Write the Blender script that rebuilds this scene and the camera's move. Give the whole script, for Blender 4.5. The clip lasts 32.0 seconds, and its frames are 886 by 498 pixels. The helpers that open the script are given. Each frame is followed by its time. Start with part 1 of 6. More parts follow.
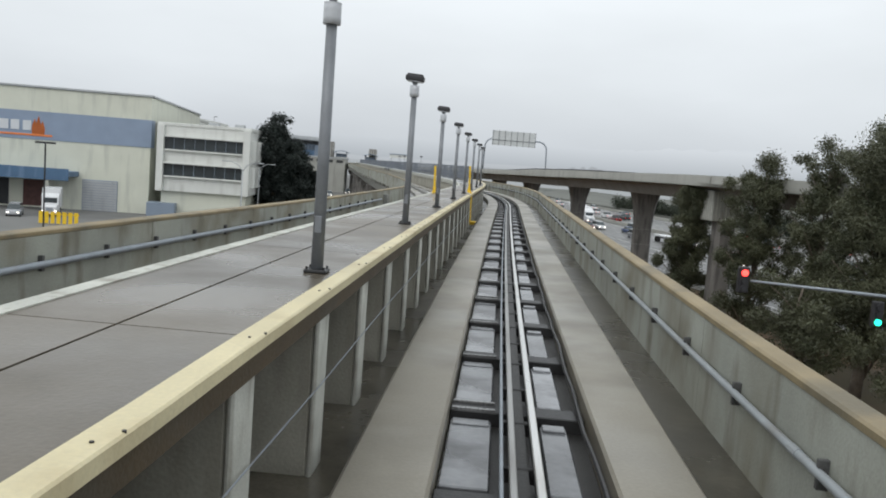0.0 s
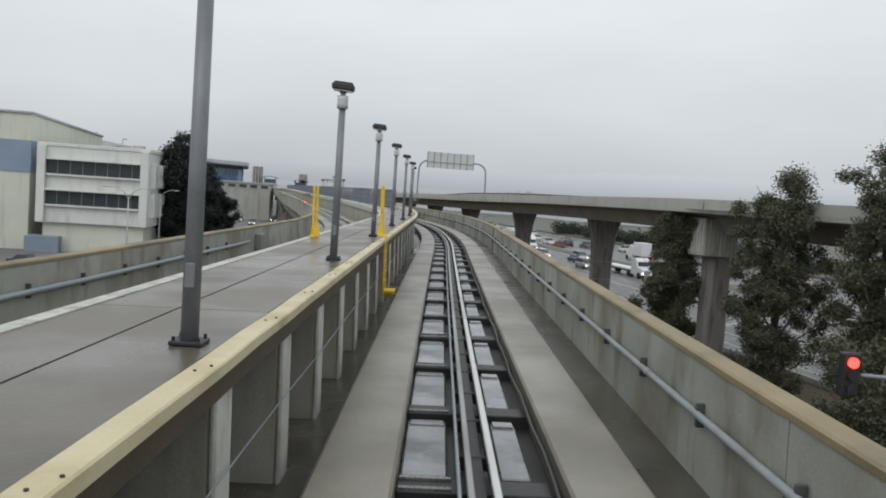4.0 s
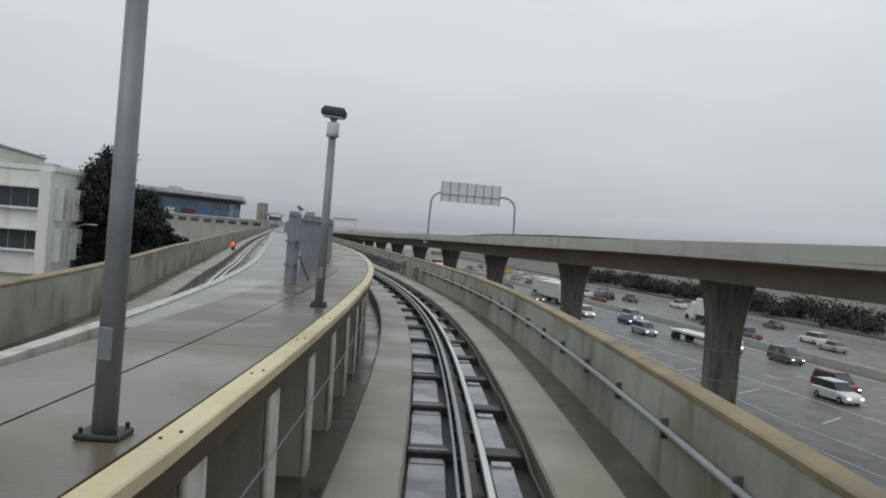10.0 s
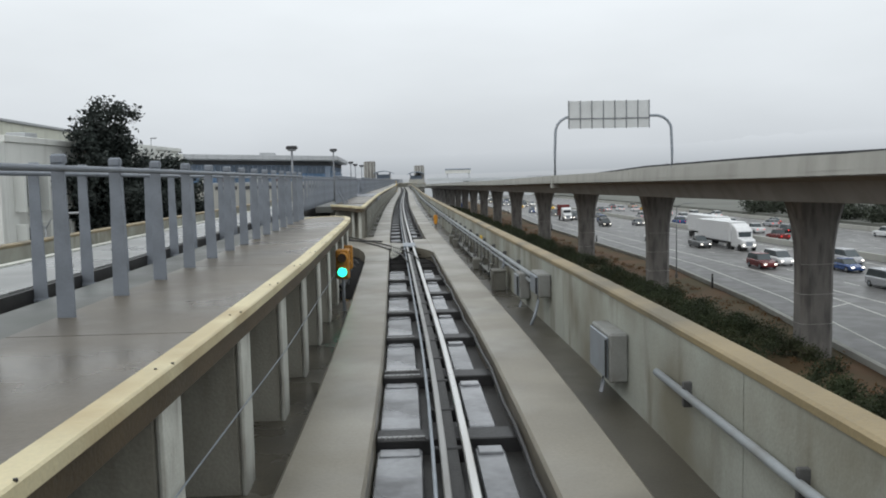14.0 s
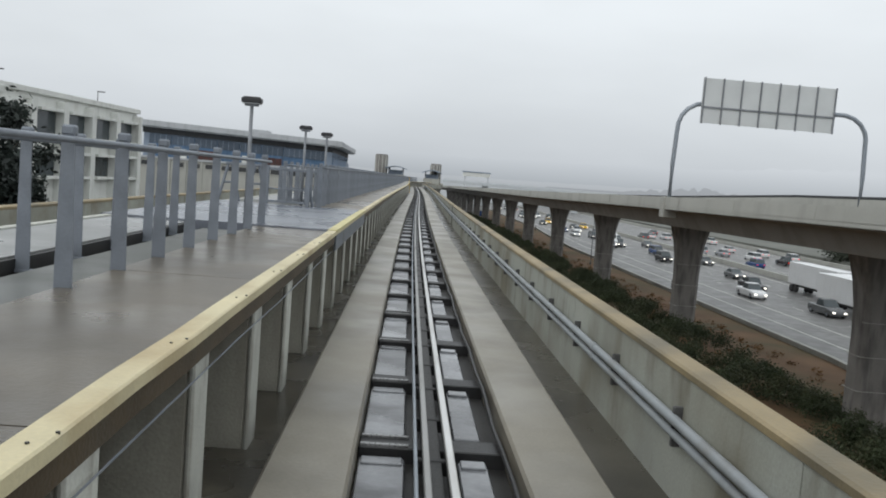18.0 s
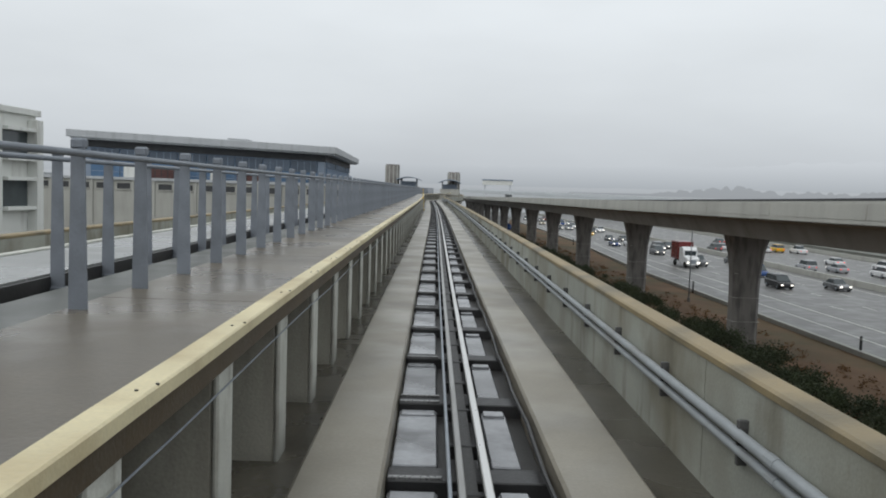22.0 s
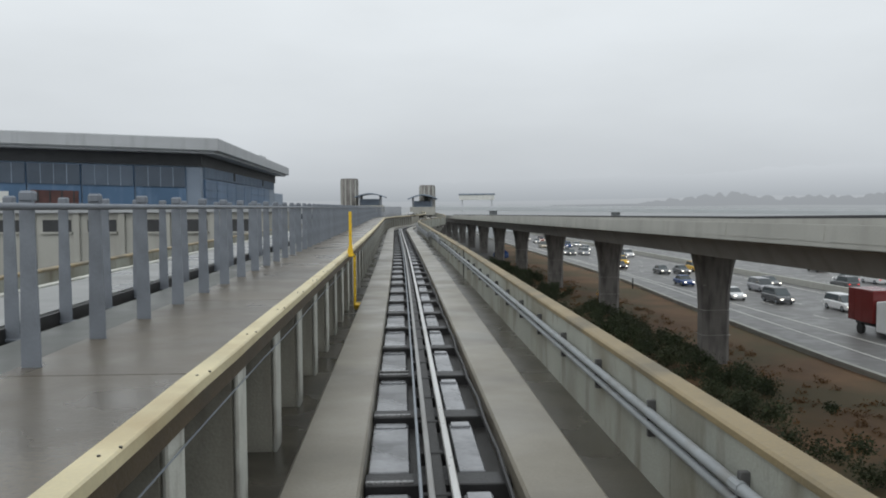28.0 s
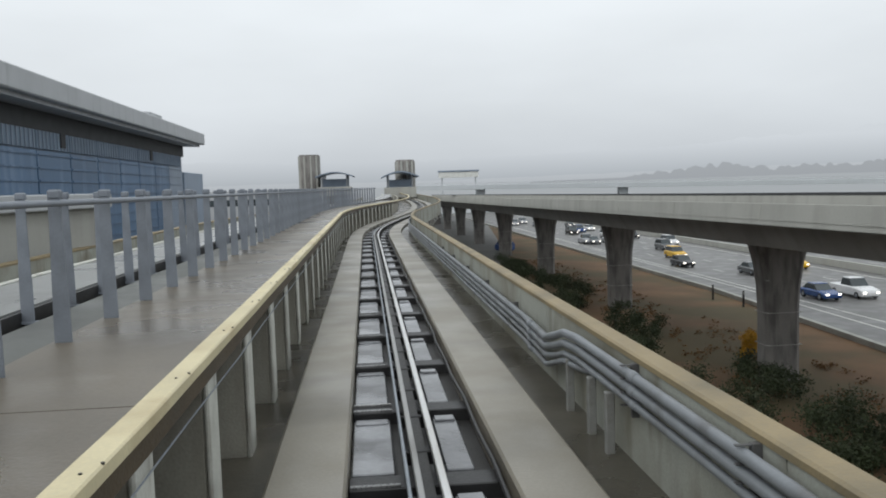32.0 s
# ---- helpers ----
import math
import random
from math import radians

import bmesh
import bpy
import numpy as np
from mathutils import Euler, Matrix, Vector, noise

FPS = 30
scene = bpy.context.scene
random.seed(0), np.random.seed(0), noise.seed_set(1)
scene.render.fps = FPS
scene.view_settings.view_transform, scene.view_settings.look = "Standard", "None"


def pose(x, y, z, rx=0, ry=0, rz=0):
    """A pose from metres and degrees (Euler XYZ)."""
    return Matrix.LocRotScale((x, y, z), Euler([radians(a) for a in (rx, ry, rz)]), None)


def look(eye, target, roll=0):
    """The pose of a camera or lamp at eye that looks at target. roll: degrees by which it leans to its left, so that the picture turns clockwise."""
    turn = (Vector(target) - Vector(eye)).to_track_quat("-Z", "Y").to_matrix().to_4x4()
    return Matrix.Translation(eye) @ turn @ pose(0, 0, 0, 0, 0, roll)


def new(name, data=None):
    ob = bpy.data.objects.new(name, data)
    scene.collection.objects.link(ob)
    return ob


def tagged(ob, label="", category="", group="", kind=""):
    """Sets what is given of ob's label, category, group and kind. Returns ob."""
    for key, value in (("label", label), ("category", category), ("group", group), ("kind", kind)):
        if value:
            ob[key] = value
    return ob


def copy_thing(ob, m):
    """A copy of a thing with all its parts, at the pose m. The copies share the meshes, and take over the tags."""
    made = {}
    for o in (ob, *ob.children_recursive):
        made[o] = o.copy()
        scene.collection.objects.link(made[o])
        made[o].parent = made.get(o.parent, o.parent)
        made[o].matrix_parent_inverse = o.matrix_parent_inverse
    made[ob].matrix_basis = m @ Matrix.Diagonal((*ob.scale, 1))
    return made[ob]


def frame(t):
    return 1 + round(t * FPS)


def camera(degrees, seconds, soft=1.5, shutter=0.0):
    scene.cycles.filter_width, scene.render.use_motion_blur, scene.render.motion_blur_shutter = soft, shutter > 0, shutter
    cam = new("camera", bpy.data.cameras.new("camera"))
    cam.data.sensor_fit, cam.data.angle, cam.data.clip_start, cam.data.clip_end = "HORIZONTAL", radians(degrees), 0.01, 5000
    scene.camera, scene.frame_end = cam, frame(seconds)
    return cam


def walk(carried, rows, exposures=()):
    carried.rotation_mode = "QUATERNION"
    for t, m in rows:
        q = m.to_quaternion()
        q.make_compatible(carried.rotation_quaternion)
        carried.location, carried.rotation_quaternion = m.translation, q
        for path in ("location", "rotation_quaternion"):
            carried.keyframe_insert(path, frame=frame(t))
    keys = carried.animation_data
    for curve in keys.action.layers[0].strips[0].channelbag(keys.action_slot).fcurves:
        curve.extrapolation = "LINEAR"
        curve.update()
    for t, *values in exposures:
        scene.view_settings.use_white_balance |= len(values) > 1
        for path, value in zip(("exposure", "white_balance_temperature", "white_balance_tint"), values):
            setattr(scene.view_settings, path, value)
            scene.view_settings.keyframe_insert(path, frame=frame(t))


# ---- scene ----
# The guideway's plan: heading in degrees (to the left of +y) along the way.
HEAD = [(-60, -4.69), (-15, -4.69), (0, -5.03), (15, -5.37), (30, -5.71), (45, -5.93), (60, -6.05), (75, -2.41), (90, 3.59), (105, 7.03), (120, 7.04), (135, 6.81), (150, 6.58), (165, 6.33), (180, 6.13), (195, 6.01), (210, 5.98), (225, 6.08), (240, 6.21), (255, 6.28), (270, 6.46), (285, 6.72), (322, 6.72), (338, -1.28), (352, -2.28), (380, 3.22), (420, 5.72), (700, 5.72)]
SG = np.arange(-60, 700, 0.5)
HA = np.radians(np.interp(SG, [k[0] for k in HEAD], [k[1] for k in HEAD]))
PX, PY = np.cumsum(-np.sin(HA)) * 0.5, np.cumsum(np.cos(HA)) * 0.5
PX, PY = PX - np.interp(0, SG, PX), PY - np.interp(0, SG, PY)


# The guideway leans into its left curve: degrees along the way.
LEAN = [(-60, 0.0), (18, 0.0), (30, 1.1), (40, 1.7), (62, 1.8), (70, 1.3), (80, 0.8), (92, 0.2), (100, 0.0), (700, 0.0)]


def tilt(s):
    return float(np.interp(s, [k[0] for k in LEAN], [k[1] for k in LEAN]))


def at(s, u, z):
    """The place s metres along the guideway, u to its right, z up from its leaning surface."""
    a, b = np.interp(s, SG, HA), radians(tilt(s))
    u, z = u * math.cos(b) - z * math.sin(b), z * math.cos(b) + u * math.sin(b)
    return Vector((np.interp(s, SG, PX) + math.cos(a) * u, np.interp(s, SG, PY) + math.sin(a) * u, z))


def upright(s, u=0.0, z=0.0):
    """A plumb pose on the guideway whose y points along it."""
    return pose(*at(s, u, z), 0, 0, math.degrees(np.interp(s, SG, HA)))


def along(s, u=0.0, z=0.0):
    """A pose on the guideway that leans with it."""
    return upright(s, u, z) @ pose(0, 0, 0, 0, -tilt(s), 0)


def leaned(x, y):
    """The turn about the track's line that the car makes with the guideway."""
    s = float(np.interp(y, PY, SG))
    m = upright(s)
    return m @ pose(0, 0, 0, 0, -tilt(s), 0) @ m.inverted()


# seconds; x, y, z; yaw to the left, pitch up, lean
PATH = [
    (0, 0.90, 9.99, 2.20, -1.84, -5.75, 4.39), (0.5, 1.01, 11.64, 2.21, -2.07, -5.10, 4.54),
    (1, 1.14, 13.38, 2.20, -2.72, -4.66, 4.97), (1.5, 1.30, 15.36, 2.20, -3.23, -3.98, 4.45),
    (2, 1.46, 17.39, 2.19, -3.90, -3.62, 3.80), (2.5, 1.66, 19.42, 2.22, -4.36, -3.68, 4.45),
    (3, 1.87, 21.42, 2.20, -4.94, -3.68, 4.04), (3.5, 2.09, 23.43, 2.18, -5.53, -3.68, 3.63),
    (4, 2.31, 25.52, 2.16, -6.11, -3.69, 3.22), (4.5, 2.55, 27.74, 2.14, -6.70, -3.69, 2.81),
    (5, 2.80, 30.10, 2.14, -8.44, -3.65, 3.97), (5.5, 3.08, 32.62, 2.16, -7.30, -1.16, 0.42),
    (6, 3.35, 35.25, 2.17, -9.73, -1.83, 1.13), (6.5, 3.64, 38.01, 2.18, -6.10, -2.15, 1.76),
    (7, 3.95, 40.81, 2.18, -6.96, -1.16, 2.39), (7.5, 4.24, 43.65, 2.20, -7.47, -1.86, 2.26),
    (8, 4.56, 46.67, 2.20, -7.77, -1.46, 2.72), (8.5, 4.90, 49.86, 2.19, -7.10, -1.72, 2.24),
    (9, 5.23, 53.20, 2.20, -5.97, -2.22, 3.26), (9.5, 5.61, 56.66, 2.19, -5.07, -1.70, 3.13),
    (10, 5.95, 60.26, 2.17, -4.71, -0.86, 2.98), (10.5, 6.33, 63.96, 2.16, -4.55, -2.26, 1.50),
    (11, 6.55, 67.77, 2.18, -4.42, -3.54, 1.20), (11.5, 6.84, 71.64, 2.20, -4.37, -3.31, 0.70),
    (12, 7.04, 75.60, 2.22, -4.27, -3.67, 1.35), (12.5, 7.12, 79.64, 2.26, -3.65, -3.57, 2.97),
    (13, 7.14, 83.77, 2.21, -0.09, -4.91, 2.67), (13.5, 7.04, 87.98, 2.22, 2.19, -5.10, 1.93),
    (14, 6.80, 92.28, 2.16, 3.65, -4.88, -1.43), (14.5, 6.44, 96.65, 2.14, 4.54, -4.17, -2.88),
    (15, 5.91, 101.10, 2.10, 5.19, -2.78, -2.78), (15.5, 5.33, 105.64, 2.02, 5.72, -3.42, -0.08),
    (16, 4.75, 110.26, 2.06, 5.39, -3.67, 0.65), (16.5, 4.15, 114.95, 2.10, 5.07, -3.92, 1.39),
    (17, 3.54, 119.74, 2.14, 4.74, -4.17, 2.13), (17.5, 2.92, 124.61, 2.18, 4.42, -4.42, 2.87),
    (18, 2.31, 129.57, 2.22, 4.05, -4.80, 4.54), (18.5, 1.70, 134.58, 2.22, 3.87, -5.10, 2.22),
    (19, 1.10, 139.61, 2.13, 3.49, -4.39, 2.40), (19.5, 0.52, 144.65, 2.21, 3.86, -4.43, 2.07),
    (20, -0.06, 149.67, 2.23, 4.20, -4.18, 2.62), (20.5, -0.61, 154.68, 2.22, 4.53, -4.26, 2.66),
    (21, -1.18, 159.70, 2.15, 4.98, -2.88, 3.23), (21.5, -1.81, 164.73, 2.09, 5.16, -3.98, 3.05),
    (22, -2.29, 169.84, 2.13, 5.37, -4.14, 1.90), (22.5, -2.83, 175.04, 2.21, 5.60, -4.33, 1.22),
    (23, -3.32, 180.36, 2.29, 6.60, -5.03, 2.25), (23.5, -3.96, 185.79, 2.21, 7.43, -2.83, 3.58),
    (24, -4.59, 191.33, 2.23, 6.26, -1.56, 1.33), (24.5, -5.21, 196.94, 2.22, 4.57, -2.20, -1.81),
    (25, -5.79, 202.59, 2.23, 4.58, -1.60, -0.99), (25.5, -6.40, 208.26, 2.30, 2.70, -2.28, -1.61),
    (26, -6.96, 213.95, 2.30, 2.77, -2.42, -1.66), (26.5, -7.53, 219.62, 2.29, 2.84, -2.55, -1.70),
    (27, -8.10, 225.28, 2.28, 2.91, -2.69, -1.74), (27.5, -8.67, 230.91, 2.27, 2.98, -2.82, -1.78),
    (28, -9.33, 236.52, 2.28, 3.35, -2.91, -0.31), (28.5, -10.00, 242.12, 2.24, 3.37, -3.19, -0.96),
    (29, -10.66, 247.71, 2.23, 3.19, -3.76, -1.15), (29.5, -11.31, 253.30, 2.22, 2.89, -3.46, -0.99),
    (30, -11.86, 258.91, 2.24, 2.53, -3.27, -1.00), (30.5, -12.51, 264.49, 2.23, 2.19, -3.87, -1.17),
    (31, -13.08, 270.07, 2.24, 1.92, -4.07, -1.34), (31.5, -13.76, 275.61, 2.29, 1.59, -4.80, -0.74),
    (32, -14.43, 281.12, 2.34, 1.46, -4.39, -1.82),
]
cam = camera(56.80, 32.0, soft=1.9)
walk(cam, [(t, leaned(x, y) @ pose(x, y, z, 0, 0, yaw) @ pose(0, 0, 0, 90 + pitch) @ pose(0, 0, 0, 0, 0, lean)) for t, x, y, z, yaw, pitch, lean in PATH],
     [(0, 0.26), (1, 0.08), (2, 0.03), (4, 0.05), (5, 0.05), (6, -0.08), (9, -0.10), (10, -0.16), (12, -0.06), (13, 0.1), (14, 0.22), (15.5, 0.07), (18, 0.15), (19, 0.12), (22, 0.07), (23, 0.08), (24, -0.08), (25, -0.06), (28, 0.04), (30, 0.13), (32, 0.18)])

# ---- light: an even overcast sky ----
world = bpy.data.worlds.new("overcast_sky")
scene.world = world
world.use_nodes = True
wn, wl = world.node_tree.nodes, world.node_tree.links
wn.clear()
sky = wn.new("ShaderNodeTexSky")
sky.sky_type, sky.sun_disc, sky.sun_elevation, sky.sun_rotation = "NISHITA", False, radians(48), radians(200)
sky.dust_density, sky.air_density, sky.ozone_density = 6.0, 1.5, 1.0
tc = wn.new("ShaderNodeTexCoord")
sep = wn.new("ShaderNodeSeparateXYZ")
wl.new(tc.outputs["Generated"], sep.inputs[0])
ramp = wn.new("ShaderNodeValToRGB")
wl.new(sep.outputs["Z"], ramp.inputs["Fac"])
stops = [(0.0, (0.405, 0.435, 0.465)), (0.03, (0.455, 0.485, 0.515)), (0.10, (0.56, 0.595, 0.625)), (0.26, (0.675, 0.715, 0.745)), (1.0, (0.82, 0.865, 0.885))]
ramp.color_ramp.elements[0].position, ramp.color_ramp.elements[0].color = stops[0][0], (*stops[0][1], 1)
ramp.color_ramp.elements[1].position, ramp.color_ramp.elements[1].color = stops[-1][0], (*stops[-1][1], 1)
for p, c in stops[1:-1]:
    ramp.color_ramp.elements.new(p).color = (*c, 1)
cloud = wn.new("ShaderNodeTexNoise")
cloud.inputs["Scale"].default_value, cloud.inputs["Detail"].default_value = 2.6, 5.0
squash = wn.new("ShaderNodeMapping")
squash.inputs["Scale"].default_value = (1, 1, 3.2)
wl.new(tc.outputs["Generated"], squash.inputs[0])
wl.new(squash.outputs[0], cloud.inputs["Vector"])
lift = wn.new("ShaderNodeMapRange")
lift.inputs["From Min"].default_value, lift.inputs["From Max"].default_value = 0.3, 0.7
lift.inputs["To Min"].default_value, lift.inputs["To Max"].default_value = 0.94, 1.05
wl.new(cloud.outputs["Fac"], lift.inputs["Value"])
tint = wn.new("ShaderNodeMixRGB")
tint.blend_type = "MULTIPLY"
tint.inputs["Fac"].default_value = 1.0
wl.new(ramp.outputs["Color"], tint.inputs["Color1"])
wl.new(lift.outputs["Result"], tint.inputs["Color2"])
grey = wn.new("ShaderNodeHueSaturation")
grey.inputs["Saturation"].default_value = 0.25
wl.new(sky.outputs["Color"], grey.inputs["Color"])
dim = wn.new("ShaderNodeMixRGB")
dim.blend_type = "MULTIPLY"
dim.inputs["Fac"].default_value = 1.0
dim.inputs["Color2"].default_value = (0.08, 0.08, 0.08, 1)
wl.new(grey.outputs["Color"], dim.inputs["Color1"])
both = wn.new("ShaderNodeMixRGB")
both.inputs["Fac"].default_value = 0.93
wl.new(dim.outputs["Color"], both.inputs["Color1"])
wl.new(tint.outputs["Color"], both.inputs["Color2"])
bg = wn.new("ShaderNodeBackground")
bg.inputs["Strength"].default_value = 1.2
wl.new(both.outputs["Color"], bg.inputs["Color"])
wo = wn.new("ShaderNodeOutputWorld")
wl.new(bg.outputs[0], wo.inputs["Surface"])
sun = new("sun", bpy.data.lights.new("sun", "SUN"))
sun.data.energy, sun.data.angle, sun.data.color = 0.5, radians(40), (1.0, 0.97, 0.93)
sun.matrix_world = look((0, 0, 60), (30, 55, 0))

# ---- materials ----
def material(name, colour, rough=0.7, metal=0.0, var=0.15, scale=2.0, fine=40.0, bump=0.15, stain=None, stain_scale=0.6, stain_at=(0.52, 0.7), streak=False, each=0.0, wet=0.0, stretch=(1, 1, 1), drips=None):
    """A surface with broad and fine variation, optional stains, and wet patches that are glossier."""
    m = bpy.data.materials.new(name)
    m.use_nodes = True
    n, l = m.node_tree.nodes, m.node_tree.links
    b = n["Principled BSDF"]
    co = n.new("ShaderNodeTexCoord")
    mp = n.new("ShaderNodeMapping")
    mp.inputs["Scale"].default_value = stretch
    l.new(co.outputs["Object"], mp.inputs[0])

    def noise_at(sc, detail=4.0, seed=0.0):
        t = n.new("ShaderNodeTexNoise")
        t.noise_dimensions = "4D"
        t.inputs["Scale"].default_value, t.inputs["Detail"].default_value, t.inputs["W"].default_value = sc, detail, seed
        l.new(mp.outputs[0], t.inputs["Vector"])
        return t

    def span(out, a, c, lo, hi):
        r = n.new("ShaderNodeMapRange")
        r.inputs["From Min"].default_value, r.inputs["From Max"].default_value = a, c
        r.inputs["To Min"].default_value, r.inputs["To Max"].default_value = lo, hi
        l.new(out, r.inputs["Value"])
        return r.outputs["Result"]

    def mix(kind, fac, a, c):
        x = n.new("ShaderNodeMixRGB")
        x.blend_type = kind
        for sock, v in zip(x.inputs, (fac, a, c)):
            if hasattr(v, "links"):
                l.new(v, sock)
            else:
                sock.default_value = v if isinstance(v, float) else (*v, 1)
        return x.outputs[0]

    broad, grain = noise_at(scale), noise_at(fine, 6.0, 3.0)
    col = mix("MULTIPLY", 1.0, colour, span(broad.outputs["Fac"], 0.25, 0.75, 1 - var, 1 + var))
    col = mix("MULTIPLY", 1.0, col, span(grain.outputs["Fac"], 0.25, 0.75, 1 - var * 0.6, 1 + var * 0.6))
    if each:
        info = n.new("ShaderNodeObjectInfo")
        col = mix("MULTIPLY", 1.0, col, span(info.outputs["Random"], 0, 1, 1 - each, 1 + each))
    if stain:
        st = n.new("ShaderNodeTexNoise")
        st.inputs["Scale"].default_value, st.inputs["Detail"].default_value = stain_scale, 7.0
        if streak:
            sm = n.new("ShaderNodeMapping")
            sm.inputs["Scale"].default_value = (2.6, 2.6, 0.45)
            l.new(co.outputs["Object"], sm.inputs[0])
            l.new(sm.outputs[0], st.inputs["Vector"])
        else:
            l.new(mp.outputs[0], st.inputs["Vector"])
        col = mix("MIX", span(st.outputs["Fac"], stain_at[0], stain_at[1], 0.0, 0.75), col, stain)
    if drips:  # narrow runs of dirty water
        dm, dn = n.new("ShaderNodeMapping"), n.new("ShaderNodeTexNoise")
        dm.inputs["Scale"].default_value = (1.5, 1.5, 0.5)
        dn.inputs["Scale"].default_value, dn.inputs["Detail"].default_value = 1.7, 6.0
        l.new(co.outputs["Object"], dm.inputs[0])
        l.new(dm.outputs[0], dn.inputs["Vector"])
        col = mix("MIX", span(dn.outputs["Fac"], 0.54, 0.76, 0.0, 0.75), col, drips)
    l.new(col, b.inputs["Base Color"])
    b.inputs["Metallic"].default_value = metal
    if wet:
        l.new(span(noise_at(0.7, 5.0, 9.0).outputs["Fac"], 0.42, 0.62, rough, max(0.06, rough - wet)), b.inputs["Roughness"])
    else:
        l.new(span(grain.outputs["Fac"], 0.2, 0.8, max(0.03, rough - 0.1), min(1.0, rough + 0.1)), b.inputs["Roughness"])
    if bump:
        bp = n.new("ShaderNodeBump")
        bp.inputs["Strength"].default_value, bp.inputs["Distance"].default_value = bump, 0.02
        l.new(grain.outputs["Fac"], bp.inputs["Height"])
        l.new(bp.outputs[0], b.inputs["Normal"])
    return m


def glowing(name, colour, strength):
    m = bpy.data.materials.new(name)
    m.use_nodes = True
    b = m.node_tree.nodes["Principled BSDF"]
    b.inputs["Base Color"].default_value = (*[0.2 * c for c in colour], 1)
    b.inputs["Emission Color"].default_value, b.inputs["Emission Strength"].default_value = (*colour, 1), strength
    return m


STRIP = material("running_concrete", (0.212, 0.193, 0.153), 0.46, var=0.18, scale=0.7, fine=30, bump=0.1, stain=(0.115, 0.105, 0.083), stain_scale=0.6, stain_at=(0.48, 0.7), wet=0.18)
TROUGH = material("trough_concrete", (0.10, 0.090, 0.070), 0.36, var=0.28, scale=1.2, bump=0.2, stain=(0.042, 0.038, 0.031), stain_scale=0.9, stain_at=(0.46, 0.62), wet=0.26)
WALL = material("parapet_concrete", (0.325, 0.335, 0.295), 0.72, var=0.2, scale=0.8, bump=0.2, stain=(0.15, 0.13, 0.085), stain_scale=0.62, stain_at=(0.46, 0.68), each=0.04, drips=(0.105, 0.088, 0.055))
CAP = material("tan_coping_paint", (0.25, 0.196, 0.108), 0.6, var=0.24, scale=1.1, bump=0.2, stain=(0.105, 0.094, 0.066), stain_scale=0.9, stain_at=(0.47, 0.66))
DECK = material("walkway_concrete", (0.124, 0.105, 0.079), 0.42, var=0.2, scale=0.9, bump=0.12, stain=(0.074, 0.064, 0.05), stain_scale=0.6, stain_at=(0.46, 0.66), each=0.1, wet=0.2)
LIP = material("cream_edge_paint", (0.60, 0.53, 0.34), 0.55, var=0.14, scale=1.2, bump=0.2, stain=(0.36, 0.26, 0.13), stain_scale=1.1, stain_at=(0.5, 0.72))
# brown and stained; the shadow below the kerb is in this dark colour too
LIPSIDE = material("edge_beam_stained_shaded", (0.068, 0.048, 0.026), 0.65, var=0.3, scale=2.0, bump=0.25, stain=(0.06, 0.05, 0.035), stain_scale=1.6)
PLINTH = material("plinth_concrete", (0.105, 0.11, 0.102), 0.6, var=0.2, scale=0.7, bump=0.15, stain=(0.07, 0.072, 0.066), stain_scale=0.5, stain_at=(0.48, 0.7), wet=0.2)
# wet concrete; part of the sky's reflection is put into its paler colour
PALEWALK = material("sky_paled_wet_walkway", (0.215, 0.22, 0.215), 0.4, var=0.18, scale=0.6, bump=0.08, stain=(0.17, 0.17, 0.165), stain_scale=0.6, wet=0.2)
PIER = material("pier_concrete", (0.34, 0.325, 0.275), 0.75, var=0.2, scale=1.3, bump=0.25, stain=(0.17, 0.155, 0.125), stain_scale=0.7, stain_at=(0.5, 0.75), streak=True, each=0.12)
FIN = material("pale_pier_edge", (0.48, 0.485, 0.44), 0.7, var=0.2, scale=3.0, bump=0.25, stain=(0.25, 0.23, 0.19), stain_scale=2.5, streak=True, each=0.12)
PAN = material("wet_steel_pan", (0.20, 0.206, 0.218), 0.3, metal=0.25, var=0.25, scale=1.6, fine=14, bump=0.1, stain=(0.035, 0.035, 0.038), stain_scale=1.3, stain_at=(0.5, 0.64), each=0.3, wet=0.22)
TIE = material("dark_tie", (0.018, 0.018, 0.019), 0.5, var=0.3, scale=3, bump=0.25, each=0.2)
TIETOP = material("tie_flange", (0.16, 0.16, 0.16), 0.3, metal=0.4, var=0.3, scale=4, bump=0.2, each=0.3)
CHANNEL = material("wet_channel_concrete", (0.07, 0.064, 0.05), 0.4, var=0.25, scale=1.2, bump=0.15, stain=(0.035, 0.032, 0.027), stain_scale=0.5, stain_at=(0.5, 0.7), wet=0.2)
PLATFORM = material("wet_platform_steel", (0.16, 0.175, 0.205), 0.35, metal=0.1, var=0.15, scale=0.8, bump=0.08, stain=(0.09, 0.1, 0.12), stain_scale=0.6, wet=0.2)
# near-black and barely reflecting, for pit floors and rods
PIT = material("switch_pit_black", (0.014, 0.013, 0.013), 0.85, var=0.4, scale=3, bump=0.3)
PIT.node_tree.nodes["Principled BSDF"].inputs["Specular IOR Level"].default_value = 0.12
# far concrete, with the haze put into its pale base colour
MISTY = material("haze_paled_concrete", (0.50, 0.53, 0.55), 0.9, var=0.05, scale=0.2, bump=0.0)
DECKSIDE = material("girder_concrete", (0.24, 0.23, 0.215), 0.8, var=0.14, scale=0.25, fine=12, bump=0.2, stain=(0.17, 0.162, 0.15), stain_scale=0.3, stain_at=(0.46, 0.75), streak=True)
